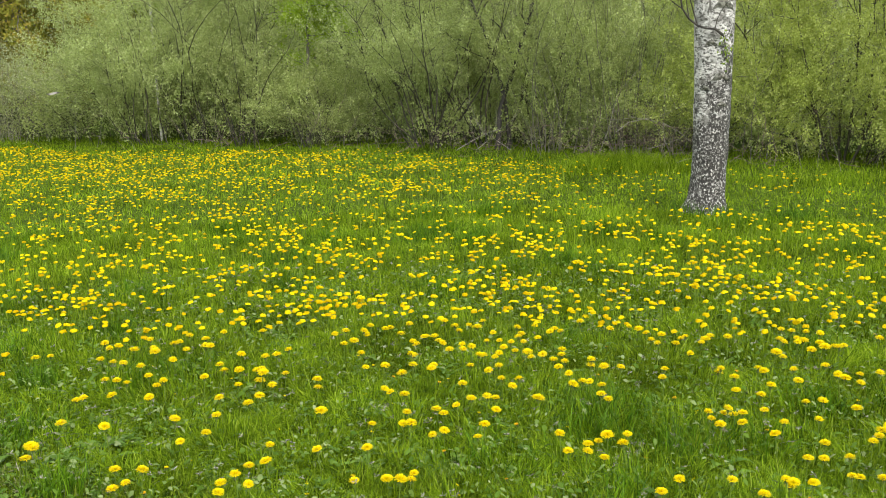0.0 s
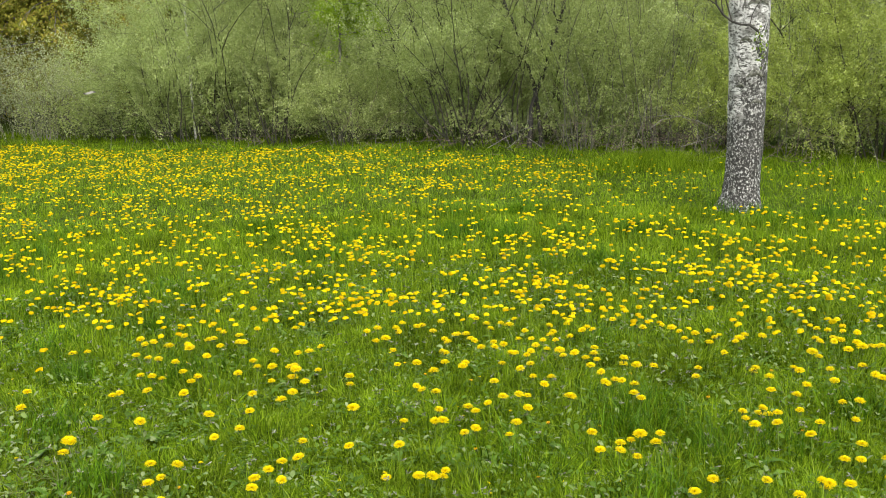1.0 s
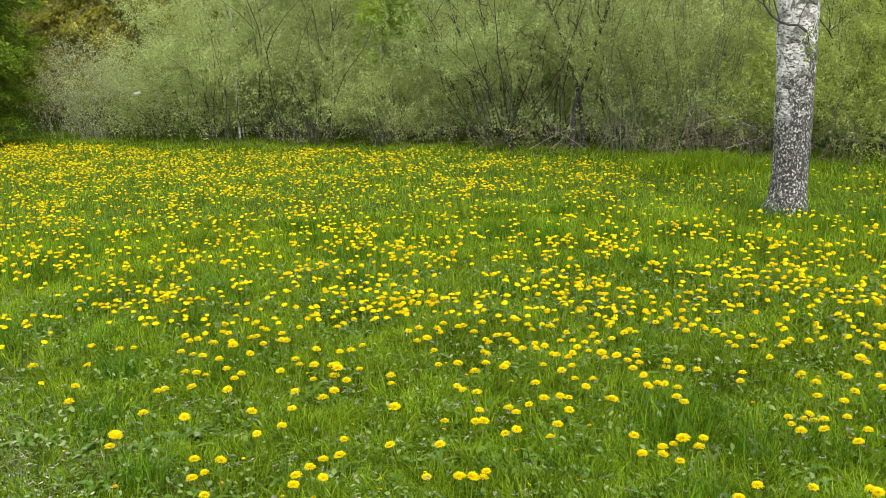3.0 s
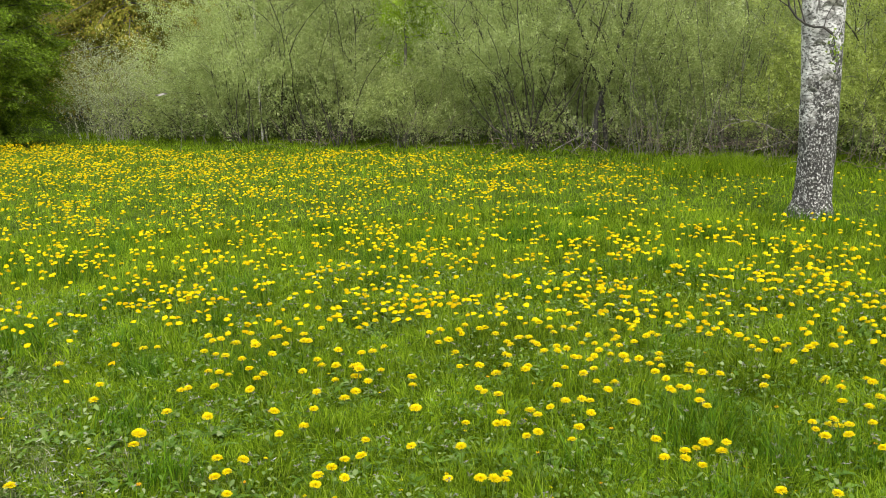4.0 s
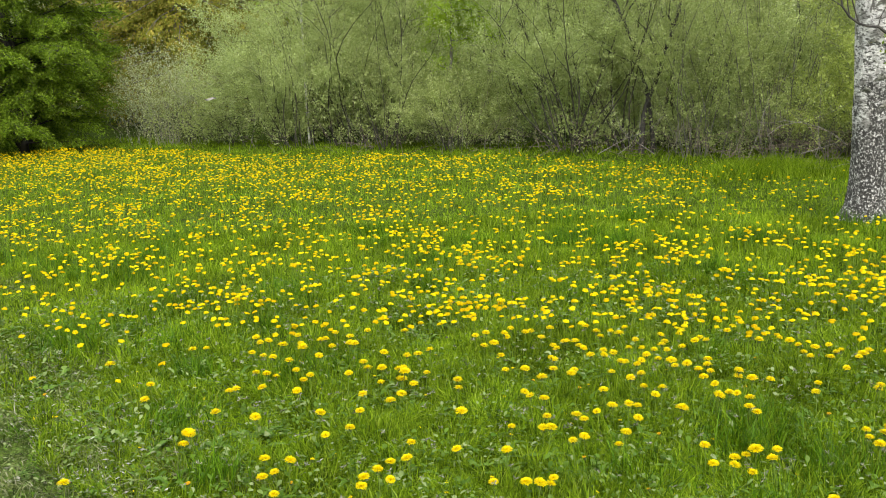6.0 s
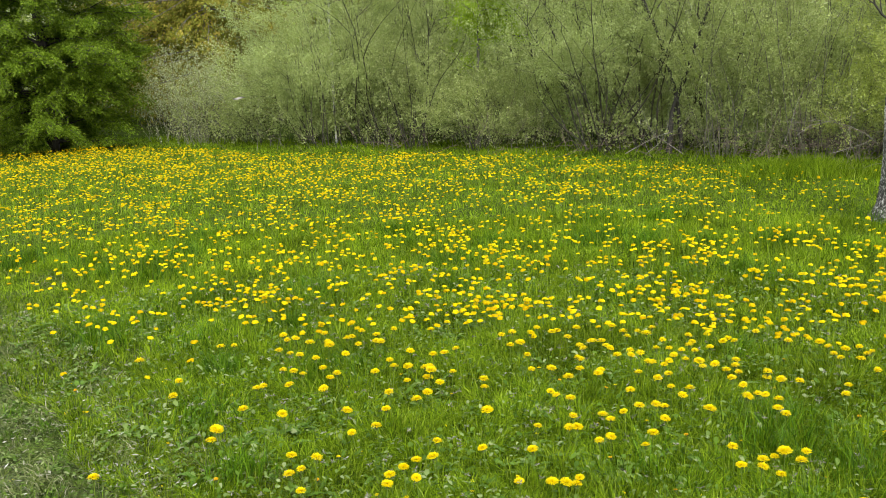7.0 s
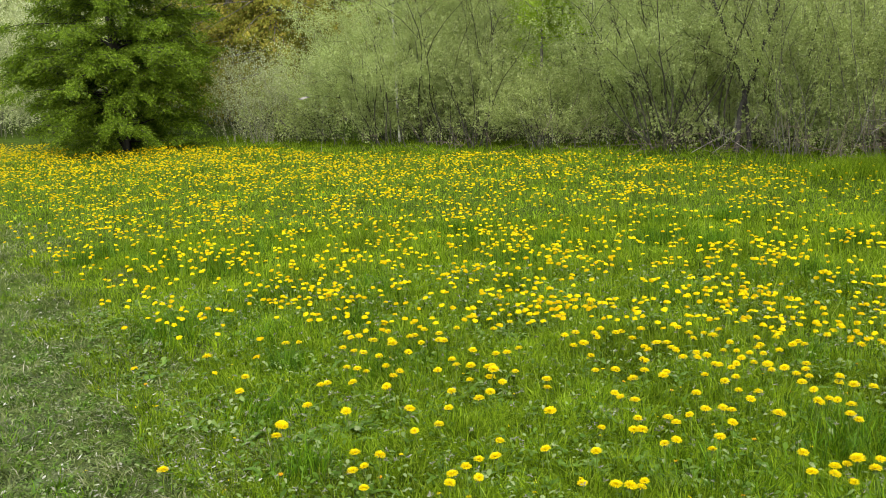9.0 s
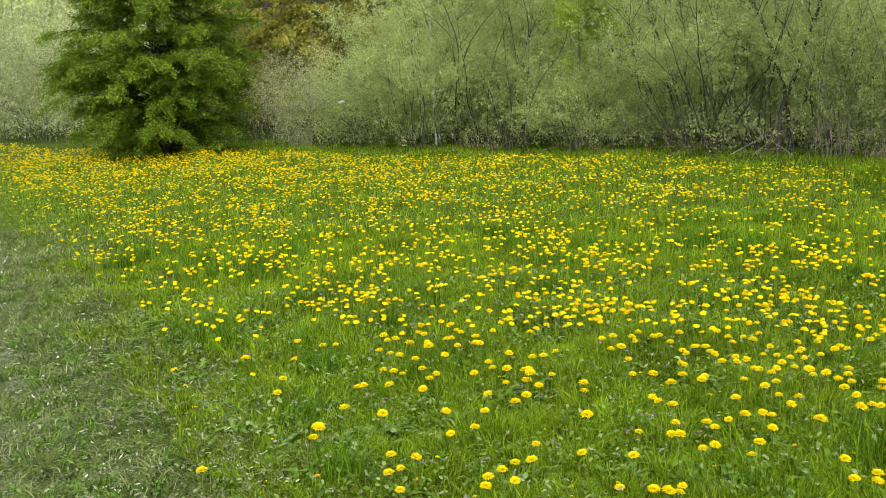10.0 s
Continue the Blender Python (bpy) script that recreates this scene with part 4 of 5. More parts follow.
def path_grass():
    x, y = scatter(165000, 2.3, 10.0, 12, 52, 1.1)
    d = path_side(x, y)
    keep = (d > -0.62 + 0.3 * waves(x, y, 0.7, 2.0)) & (d < 3.2) & (rng.uniform(0, 1, len(x)) > 0.9 * worn_at(x, y))
    x, y = x[keep], y[keep]
    hh = 0.042 * rng.uniform(0.4, 1.5, len(x)) * (1 + 0.5 * waves(x, y, 0.4, 3.0) + 0.5 * waves(x, y, 0.15, 7.0))
    v, t, q = blades(x, y, hh, 0.0046 * rng.uniform(0.6, 1.3, len(x)), rng.uniform(0.4, 1.9, len(x)), 2)
    tagged(part("path_grass", mesh_from("path_grass", v, t, q), PATH_GRASS), "short trodden grass on the path", "grass", kind="stuff")


path_grass()
surrounding_grass()


def tall_tussock(at, spread, n, height):
    x0, y0 = at
    x, y = x0 + rng.normal(size=n) * spread, y0 + rng.normal(size=n) * 0.18
    v, t, q = blades(x, y, height * rng.uniform(0.5, 1.1, n), 0.0045 * rng.uniform(0.6, 1.2, n), rng.uniform(0.2, 1.0, n), 2)
    tagged(part("grass_tussock", mesh_from("grass_tussock", v, t, q), GRASS), "tall thick grass tussock at the thicket", "grass", kind="stuff")


for at, s, n, h in (((1.95, 10.3), 0.34, 3200, 0.26), ((2.75, 10.05), 0.3, 1200, 0.17), ((3.89, 9.23), 0.4, 900, 0.17), ((4.8, 8.87), 0.4, 900, 0.17)):
    tall_tussock(at, s, n, h)


def tufts():
    """Thicker, taller clumps scattered through the meadow."""
    cx, cy = scatter(75, 2.6, 8.0, -30, 46, 1.6)
    ok = path_side(cx, cy) < -0.35
    cx, cy = cx[ok], cy[ok]
    size = rng.uniform(0.05, 0.14, len(cx))
    k = 230
    # small clumps on the path
    px_, py_ = scatter(420, 2.4, 8.0, 14, 50, 1.4)
    on = path_side(px_, py_) > -0.1
    px_, py_ = px_[on], py_[on]
    pn = 46
    qx = np.repeat(px_, pn) + rng.normal(size=len(px_) * pn) * 0.035
    qy = np.repeat(py_, pn) + rng.normal(size=len(px_) * pn) * 0.035
    v, t, q = blades(qx, qy, rng.uniform(0.03, 0.085, len(qx)), 0.004 * rng.uniform(0.6, 1.3, len(qx)), rng.uniform(0.3, 1.3, len(qx)), 2)
    tagged(part("grass_tuft", mesh_from("grass_tuft", v, t, q), GRASS_DARK), "small green tufts scattered on the worn path", "grass", kind="stuff")
    x = np.repeat(cx, k) + rng.normal(size=len(cx) * k) * np.repeat(size, k)
    y = np.repeat(cy, k) + rng.normal(size=len(cx) * k) * np.repeat(size, k)
    v, t, q = blades(x, y, rng.uniform(0.08, 0.19, len(x)), 0.004 * rng.uniform(0.6, 1.3, len(x)), rng.uniform(0.15, 0.8, len(x)), 2)
    tagged(part("grass_tuft", mesh_from("grass_tuft", v, t, q), GRASS_DARK), "darker thick tufts of taller grass in the meadow", "grass", kind="stuff")


tufts()


def weeds():
    """Low broad leaves between the blades."""
    x, y = scatter(38000, 2.3, 6.0, -34, 52, 1.2)
    keep = (waves(x, y, 0.6, 8.0) + 0.5 * waves(x, y, 0.2, 3.0) > -0.3) | ((path_side(x, y) > -0.3) & (rng.uniform(0, 1, len(x)) < 0.55))
    x, y = x[keep], y[keep]
    n = len(x)
    a = rng.uniform(0, 2 * math.pi, n)
    L = rng.uniform(0.01, 0.03, n) * (1 - 0.25 * (path_side(x, y) > -0.2))
    h = rng.uniform(0.01, 0.085, n) * (1 - 0.6 * (path_side(x, y) > 0))
    d = np.stack([np.cos(a), np.sin(a), rng.uniform(-0.2, 0.7, n)], -1)
    s = np.stack([-np.sin(a), np.cos(a), rng.normal(size=n) * 0.3], -1)
    b = np.stack([x, y, ground_z(x, y) + h], -1)
    W = L * rng.uniform(0.35, 0.7, n)
    v = np.empty((n, 6, 3))
    for k, (f, w, up) in enumerate(((0, 0, 0), (0.35, 0.5, 0.12), (0.75, 0.38, 0.1), (1, 0, -0.08), (0.75, -0.38, 0.1), (0.35, -0.5, 0.12))):
        v[:, k] = b + d * (L * f)[:, None] + s * (W * w)[:, None]
        v[:, k, 2] += up * L
    o = (np.arange(n) * 6)[:, None]
    quads = np.concatenate([o + np.array([0, 1, 2, 5]), o + np.array([5, 2, 3, 4])])
    tagged(part("weeds", mesh_from("weeds", v.reshape(-1, 3), quads=quads), WEED), "low broad-leaved weeds among the grass", "weeds", kind="stuff")


weeds()


def rosettes():
    """Toothed dandelion leaves spread in rosettes, most not in flower."""
    cx, cy = scatter(480, 2.3, 6.0, -34, 52, 1.2)
    k = 7
    n = len(cx) * k
    x, y = np.repeat(cx, k) + rng.normal(size=n) * 0.01, np.repeat(cy, k) + rng.normal(size=n) * 0.01
    a = np.tile(np.arange(k) * 2 * math.pi / k, len(cx)) + np.repeat(rng.uniform(0, 6.283, len(cx)), k) + rng.normal(size=n) * 0.3
    L = rng.uniform(0.04, 0.1, n) * (1 - 0.5 * (path_side(x, y) > -0.2))
    arch = rng.uniform(0.25, 0.9, n) * (1 - 0.6 * (path_side(x, y) > -0.2))
    d, s = np.stack([np.cos(a), np.sin(a)], -1), np.stack([-np.sin(a), np.cos(a)], -1)
    steps = 7
    v = np.empty((n, steps * 3, 3))
    for i in range(steps):
        f = i / (steps - 1)
        w = L * (0.035 + 0.13 * math.sin(math.pi * min(1.0, 0.08 + 0.86 * f))) * (1.0 if i % 2 else 0.5) * (0.15 if i == steps - 1 else 1)
        z = ground_z(x, y) + 0.012 + L * arch * (1.5 * f - 1.25 * f * f)
        for c, side in enumerate((-1, 0, 1)):
            o = d * (L * (f - 0.06 * abs(side)))[:, None] + s * (w * side)[:, None]
            v[:, 3 * i + c] = np.stack([x + o[:, 0], y + o[:, 1], z + 0.25 * w * abs(side)], -1)
    q = []
    for i in range(steps - 1):
        q += [(3 * i, 3 * i + 1, 3 * i + 4, 3 * i + 3), (3 * i + 1, 3 * i + 2, 3 * i + 5, 3 * i + 4)]
    quads = ((np.arange(n) * steps * 3)[:, None, None] + np.array(q)[None]).reshape(-1, 4)
    tagged(part("leaf_rosettes", mesh_from("leaf_rosettes", v.reshape(-1, 3), quads=quads), ROSETTE), "toothed dandelion leaf rosettes low in the grass", "weeds", kind="stuff")


rosettes()


def straw():
    x, y = scatter(20000, 2.3, 9.0, -36, 54, 1.4)
    keep = (rng.uniform(0, 1, len(x)) < 0.2) | ((path_side(x, y) > 0) & (waves(x, y, 0.5, 3.0) + waves(x, y, 0.17, 1.0) > -0.1))
    x, y = x[keep], y[keep]
    v, t, q = blades(x, y, rng.uniform(0.015, 0.045, len(x)), np.full(len(x), 0.0036), rng.uniform(1.1, 2.3, len(x)), 2)
    tagged(part("dry_straw", mesh_from("dry_straw", v, t, q), DEAD), "dry pale blades lying on the ground", "straw", kind="stuff")


straw()


def litter():
    """Small grey dead leaves and thatch lying flat on the path."""
    x, y = scatter(16000, 2.3, 9.0, 8, 54, 1.2)
    keep = (path_side(x, y) > -0.4) & (waves(x, y, 0.6, 1.0) + 0.8 * waves(x, y, 0.19, 2.0) > 0.05)
    x, y = x[keep], y[keep]
    n = len(x)
    c = np.stack([x, y, ground_z(x, y) + rng.uniform(0.012, 0.04, n)], -1)
    a = rng.uniform(0, 2 * math.pi, n)
    d = np.stack([np.cos(a), np.sin(a), rng.normal(size=n) * 0.25], -1)
    sd = np.stack([-np.sin(a), np.cos(a), rng.normal(size=n) * 0.35], -1)
    L = rng.uniform(0.005, 0.016, n)[:, None]
    W = L * rng.uniform(0.15, 0.45, n)[:, None]
    v = np.stack([c - d * L, c + sd * W, c + d * L, c - sd * W], 1).reshape(-1, 3)
    tagged(part("leaf_litter", mesh_from("leaf_litter", v, quads=np.arange(n * 4).reshape(-1, 4)), THATCH), "grey dead leaves and thatch on the worn path", "leaf litter", kind="stuff")


litter()


def small_flowers(name, n, size, height, mat, label, seed):
    x, y = scatter(n, 2.4, 5.5, -36, 40, 1.6)
    keep = (waves(x, y, 0.7, seed) + 0.6 * waves(x, y, 0.23, seed + 2) > 0.1) & (path_side(x, y) < 0.3)
    x, y = x[keep], y[keep]
    c = np.stack([x, y, ground_z(x, y) + height * rng.uniform(0.6, 1.2, len(x))], -1)
    c = np.repeat(c, 4, 0) + rng.normal(size=(len(c) * 4, 3)) * size * 0.8
    ln = size * rng.uniform(0.6, 1.3, len(c))
    v, q = leaf_quads(c, rng.normal(size=c.shape) + np.array([0, 0, 0.6]), ln, ln * 0.7)
    tagged(part(name, mesh_from(name, v, quads=q), mat), label, "wildflowers", kind="stuff")




def spent_heads():
    """Closed, withered dandelion heads: a star of narrow grey bracts on a stem among the grass."""
    x, y = scatter(1500, 2.4, 6.0, -36, 40, 1.4)
    keep = (waves(x, y, 0.7, 1.0) + 0.6 * waves(x, y, 0.23, 3.0) > -0.15) & (path_side(x, y) < 0.2)
    x, y = x[keep], y[keep]
    h = rng.uniform(0.05, 0.115, len(x))
    c = np.stack([x, y, ground_z(x, y) + h], -1)
    k = 9
    a = np.tile(np.arange(k) * 2 * math.pi / k, len(x)) + rng.normal(size=len(x) * k) * 0.3
    d = np.stack([np.cos(a), np.sin(a), rng.uniform(-0.6, 0.8, len(a))], -1)
    L = rng.uniform(0.008, 0.017, len(a))
    v, q = leaf_quads(np.repeat(c, k, 0) + d * (L * 0.5)[:, None], d, L, L * 0.34)
    tagged(part("spent_dandelions", mesh_from("spent_dandelions", v, quads=q), LILAC), "withered grey dandelion heads low in the grass", "dandelions", kind="stuff")


spent_heads()
small_flowers("small_yellow_flowers", 110, 0.006, 0.1, PETAL, "tiny yellow wildflowers low in the grass", 6.0)


# ---- dandelions ----
def flower_head_mesh(R, rows, seed):
    """Domed head of many narrow, blunt rays in several whorls over a small cushion."""
    g = np.random.default_rng(seed)
    vs, qs = [], []
    for n, r_out, lift in rows:
        for i in range(n):
            a = (i + g.uniform(-0.3, 0.3)) / n * 2 * math.pi
            e = radians(lift + g.normal() * 5)
            L = R * r_out * g.uniform(0.86, 1.08)
            w = R * 0.062
            d = np.array([math.cos(a) * math.cos(e), math.sin(a) * math.cos(e), math.sin(e)])
            s = np.array([-math.sin(a), math.cos(a), 0.0])
            o = np.array([0, 0, 0.004])
            k = len(vs)
            vs += [o + d * L * 0.15 - s * w * 0.4, o + d * L * 0.15 + s * w * 0.4, o + d * L * 0.9 + s * w, o + d * L - [0, 0, 0.0015], o + d * L * 0.9 - s * w]
            qs += [(k, k + 1, k + 2, k + 4), (k + 4, k + 2, k + 3, k + 3)]
    q4 = [q for q in qs if q[2] != q[3]]
    t3 = [q[:3] for q in qs if q[2] == q[3]]
    return mesh_from("flower_head", np.array(vs), t3, q4)


def calyx_mesh(R):
    v, q = tube([(0, 0, -0.012), (0, 0, -0.006), (0, 0, 0.001), (0, 0, 0.006)], [0.003, R * 0.3, R * 0.38, R * 0.3], 8)
    v, q = list(v), list(q)
    for i in range(8):
        a = i / 8 * 2 * math.pi
        d, s = np.array([math.cos(a), math.sin(a), 0]), np.array([-math.sin(a), math.cos(a), 0])
        k = len(v)
        v += [d * R * 0.3 - s * 0.002 - [0, 0, 0.008], d * R * 0.3 + s * 0.002 - [0, 0, 0.008], d * R * 0.6 + s * 0.001 - [0, 0, 0.016], d * R * 0.6 - s * 0.001 - [0, 0, 0.016]]
        q.append((k, k + 1, k + 2, k + 3))
    return mesh_from("calyx", np.array(v), quads=np.array(q), smooth=True)


def leaf_mesh(L, seed):
    """Toothed dandelion leaf lying out from the root."""
    g = np.random.default_rng(seed)
    n = 8
    vs, qs = [], []
    for i in range(n + 1):
        f = i / n
        w = (0.004 + 0.012 * math.sin(math.pi * min(1, f * 0.9 + 0.05))) * (1.0 if i % 2 else 0.5) * (0.1 if i == n else 1)
        z = 0.008 + 0.035 * math.sin(f * 2.4) * L / 0.18
        vs += [(L * f, -w, z + 0.004), (L * f + 0.004, 0, z), (L * f, w, z + 0.004)]
        if i:
            k = 3 * i
            qs += [(k - 3, k - 2, k + 1, k), (k - 2, k - 1, k + 2, k + 1)]
    return mesh_from("leaf", np.array(vs), quads=qs)


FULL = [(34, 1.0, 3), (30, 0.97, 17), (26, 0.92, 32), (20, 0.8, 47), (14, 0.68, 62), (7, 0.58, 80)]
HALF = [(22, 0.8, 36), (18, 0.78, 50), (12, 0.7, 64), (7, 0.6, 80)]
HEADS = [flower_head_mesh(0.0235, FULL, 1), flower_head_mesh(0.0255, FULL, 2), flower_head_mesh(0.0215, FULL, 3), flower_head_mesh(0.016, HALF, 4)]
FADED = flower_head_mesh(0.0165, HALF, 9)
CUP = calyx_mesh(0.019)
LEAVES = [leaf_mesh(0.085, 5), leaf_mesh(0.115, 6)]


def dandelion_kind(i):
    """Five open kinds on stems of unit height 0.15, then a half-open and a fading one."""
    h = 0.15
    way = i * 1.9 + 0.6
    bend = (0.012, 0.02, 0.008, 0.016, 0.006, 0.014, 0.012)[i]
    # the stem starts aside and ends under the head, which stands over the origin
    p = [(bend * math.cos(way) * (f * f - 1), bend * math.sin(way) * (f * f - 1), -0.01 + (h - 0.002) * f) for f in (0, 0.25, 0.5, 0.75, 1.0)]
    v, q = tube(p, [0.0026, 0.0024, 0.0022, 0.0021, 0.0022], 5)
    label = "yellow dandelion in full flower on a green stem"
    if i > 4:
        label = "half-open yellow dandelion low in the grass" if i == 5 else "fading orange-tinged dandelion low in the grass"
    root = thing("dandelion", (0, 0, 0), label, "dandelion", "dandelions in the meadow")
    part("stem", mesh_from("stem", v, quads=q, smooth=True), STEM, root)
    me = FADED if i == 6 else HEADS[3] if i == 5 else HEADS[i % 3]
    head = part("flower_head", me, PETAL_OLD if i == 6 else PETAL, root, at=(0, 0, h))
    ta = (0.05, 0.16, 0.1, 0.22, 0.08, 0.2, 0.3)[i]
    head.rotation_euler = (ta * math.sin(way + 1.0), -ta * math.cos(way + 1.0), i)
    part("calyx", CUP, CALYX, head)
    for k in range(3):
        lf = part("leaf", LEAVES[(i + k) % 2], ROSETTE, root)
        lf.rotation_euler = (0, 0, i * 0.7 + k * 2.1)
    return root


kinds = [dandelion_kind(i) for i in range(7)]
used = [False] * 7
planted = 0


def plant(x, y, h):
    """A dandelion whose head stands h above the ground; the lowest are buds and fading heads."""
    global planted
    k = int(rng.integers(0, 5)) if h > 0.085 else 5 + int(rng.uniform() < 0.35)
    s = rng.uniform(0.81, 1.05)
    m = Matrix.Translation((x, y, float(ground_z(x, y)))) @ Matrix.Rotation(rng.uniform(0, 6.283), 4, "Z") @ Matrix.Diagonal((s, s, 0.5 * s + 0.5 * h / 0.15, 1))
    # keep the head at its height whatever the stretch of the stem
    m.translation.z += h - 0.15 * (0.5 * s + 0.5 * h / 0.15)
    planted += 1
    if not used[k]:
        used[k] = True
        kinds[k].matrix_basis = m
    else:
        copy_thing(kinds[k], m)


# clumps by the walk, in plan: x, y, height of the head
WEST_VERGE = [(-2.3, 3.47, 0.08), (-1.76, 2.68, 0.092), (-2.12, 3.25, 0.08), (-2.16, 3.78, 0.105), (-1.66, 3.03, 0.08), (-2.06, 3.83, 0.08), (-1.79, 3.36, 0.109), (-1.83, 3.5, 0.146), (-1.71, 3.47, 0.08), (-1.45, 2.96, 0.115), (-1.36, 2.78, 0.08), (-1.45, 3.01, 0.136), (-1.42, 2.96, 0.132), (-1.84, 3.97, 0.128), (-1.79, 4.01, 0.121), (-1.42, 3.2, 0.141), (-1.49, 3.52, 0.126), (-1.45, 3.5, 0.132), (-1.23, 3.12, 0.141), (-1.08, 2.75, 0.121), (-1.55, 3.97, 0.137), (-1.12, 2.89, 0.12), (-1.43, 3.69, 0.13), (-1.52, 3.96, 0.08), (-1.56, 4.07, 0.165), (-1.32, 3.46, 0.149), (-1.01, 2.66, 0.124), (-1.53, 4.04, 0.154), (-1.04, 2.76, 0.14), (-1.49, 3.96, 0.124), (-1.4, 3.74, 0.124), (-1.54, 4.18, 0.115), (-1.43, 3.92, 0.119)]
WEST_CLUMPS = [(-1.33, 3.66, 0.121), (-1.01, 2.83, 0.08), (-1.0, 2.81, 0.151), (-1.43, 4.07, 0.135), (-1.3, 3.76, 0.165), (-1.16, 3.42, 0.155), (-1.26, 3.73, 0.159), (-1.38, 4.16, 0.162), (-1.22, 3.7, 0.127), (-1.31, 3.98, 0.157), (-0.99, 3.02, 0.08), (-1.29, 3.94, 0.169), (-1.3, 4.02, 0.08), (-1.16, 3.61, 0.166), (-1.02, 3.26, 0.125), (-1.15, 3.72, 0.08), (-1.21, 3.92, 0.127), (-0.95, 3.08, 0.12), (-1.24, 4.06, 0.165), (-0.92, 3.07, 0.08), (-1.25, 4.18, 0.141), (-1.18, 4.04, 0.163), (-1.2, 4.18, 0.165), (-0.78, 2.76, 0.08), (-0.87, 3.13, 0.141), (-1.01, 3.68, 0.159), (-1.1, 4.07, 0.149), (-1.14, 4.23, 0.132), (-0.73, 2.71, 0.13), (-0.74, 2.79, 0.124), (-1.07, 4.04, 0.158), (-0.88, 3.33, 0.12), (-0.92, 3.5, 0.08)]
WEST_INNER = [(-0.89, 3.43, 0.162), (-1.0, 3.91, 0.145), (-0.94, 3.74, 0.159), (-1.06, 4.27, 0.149), (-0.69, 2.78, 0.157), (-0.68, 2.76, 0.08), (-0.95, 3.91, 0.08), (-0.87, 3.68, 0.144), (-0.89, 3.8, 0.149), (-0.63, 2.7, 0.149), (-0.69, 2.98, 0.118), (-0.93, 4.03, 0.117), (-0.78, 3.44, 0.13), (-0.82, 3.83, 0.134), (-0.74, 3.47, 0.15), (-0.79, 3.73, 0.126), (-0.62, 2.94, 0.128), (-0.81, 3.88, 0.141), (-0.77, 3.71, 0.17), (-0.62, 3.02, 0.165), (-0.89, 4.35, 0.123), (-0.81, 3.98, 0.159), (-0.72, 3.64, 0.138), (-0.77, 4.04, 0.118), (-0.81, 4.37, 0.157), (-0.68, 3.69, 0.08), (-0.7, 3.85, 0.126), (-0.7, 3.96, 0.167), (-0.71, 4.18, 0.08), (-0.47, 2.83, 0.08), (-0.46, 3.05, 0.121), (-0.54, 3.69, 0.156), (-0.52, 3.56, 0.133)]
MIDDLE_WEST = [(-0.48, 3.34, 0.146), (-0.53, 4.29, 0.12), (-0.47, 4.12, 0.159), (-0.48, 4.31, 0.123), (-0.33, 2.97, 0.08), (-0.31, 2.83, 0.123), (-0.43, 4.19, 0.125), (-0.41, 4.16, 0.08), (-0.38, 3.99, 0.161), (-0.34, 3.67, 0.08), (-0.28, 3.03, 0.139), (-0.38, 4.19, 0.165), (-0.35, 3.86, 0.133), (-0.37, 4.22, 0.135), (-0.29, 3.33, 0.08), (-0.28, 3.26, 0.131), (-0.36, 4.32, 0.147), (-0.33, 4.04, 0.08), (-0.2, 2.82, 0.136), (-0.25, 3.57, 0.117), (-0.26, 3.8, 0.14), (-0.29, 4.34, 0.149), (-0.22, 3.46, 0.153), (-0.22, 3.56, 0.08), (-0.27, 4.43, 0.12), (-0.23, 3.85, 0.08), (-0.15, 2.7, 0.168), (-0.16, 3.22, 0.149), (-0.18, 3.63, 0.168), (-0.21, 4.27, 0.137), (-0.17, 3.58, 0.116), (-0.15, 3.32, 0.167), (-0.12, 2.79, 0.116)]
MIDDLE_NEAR = [(-0.13, 3.19, 0.16), (-0.17, 4.31, 0.166), (-0.11, 2.81, 0.133), (-0.15, 3.85, 0.168), (-0.14, 3.81, 0.131), (-0.15, 4.17, 0.151), (-0.14, 3.93, 0.142), (-0.13, 4.04, 0.147), (-0.1, 4.22, 0.133), (-0.09, 4.25, 0.132), (-0.06, 3.44, 0.08), (-0.05, 3.07, 0.158), (-0.06, 3.75, 0.138), (-0.05, 3.79, 0.158), (-0.04, 3.4, 0.117), (-0.05, 4.35, 0.116), (-0.03, 3.77, 0.08), (-0.03, 4.28, 0.116), (-0.01, 3.12, 0.08), (-0.01, 3.16, 0.123), (-0.01, 3.35, 0.118), (-0.01, 3.98, 0.167), (-0.0, 4.45, 0.167), (0.01, 3.81, 0.08), (0.02, 3.94, 0.157), (0.05, 4.31, 0.168), (0.04, 3.41, 0.118), (0.07, 4.35, 0.121), (0.07, 3.64, 0.138), (0.08, 4.12, 0.132), (0.08, 3.98, 0.137), (0.12, 4.37, 0.151), (0.11, 3.88, 0.117)]
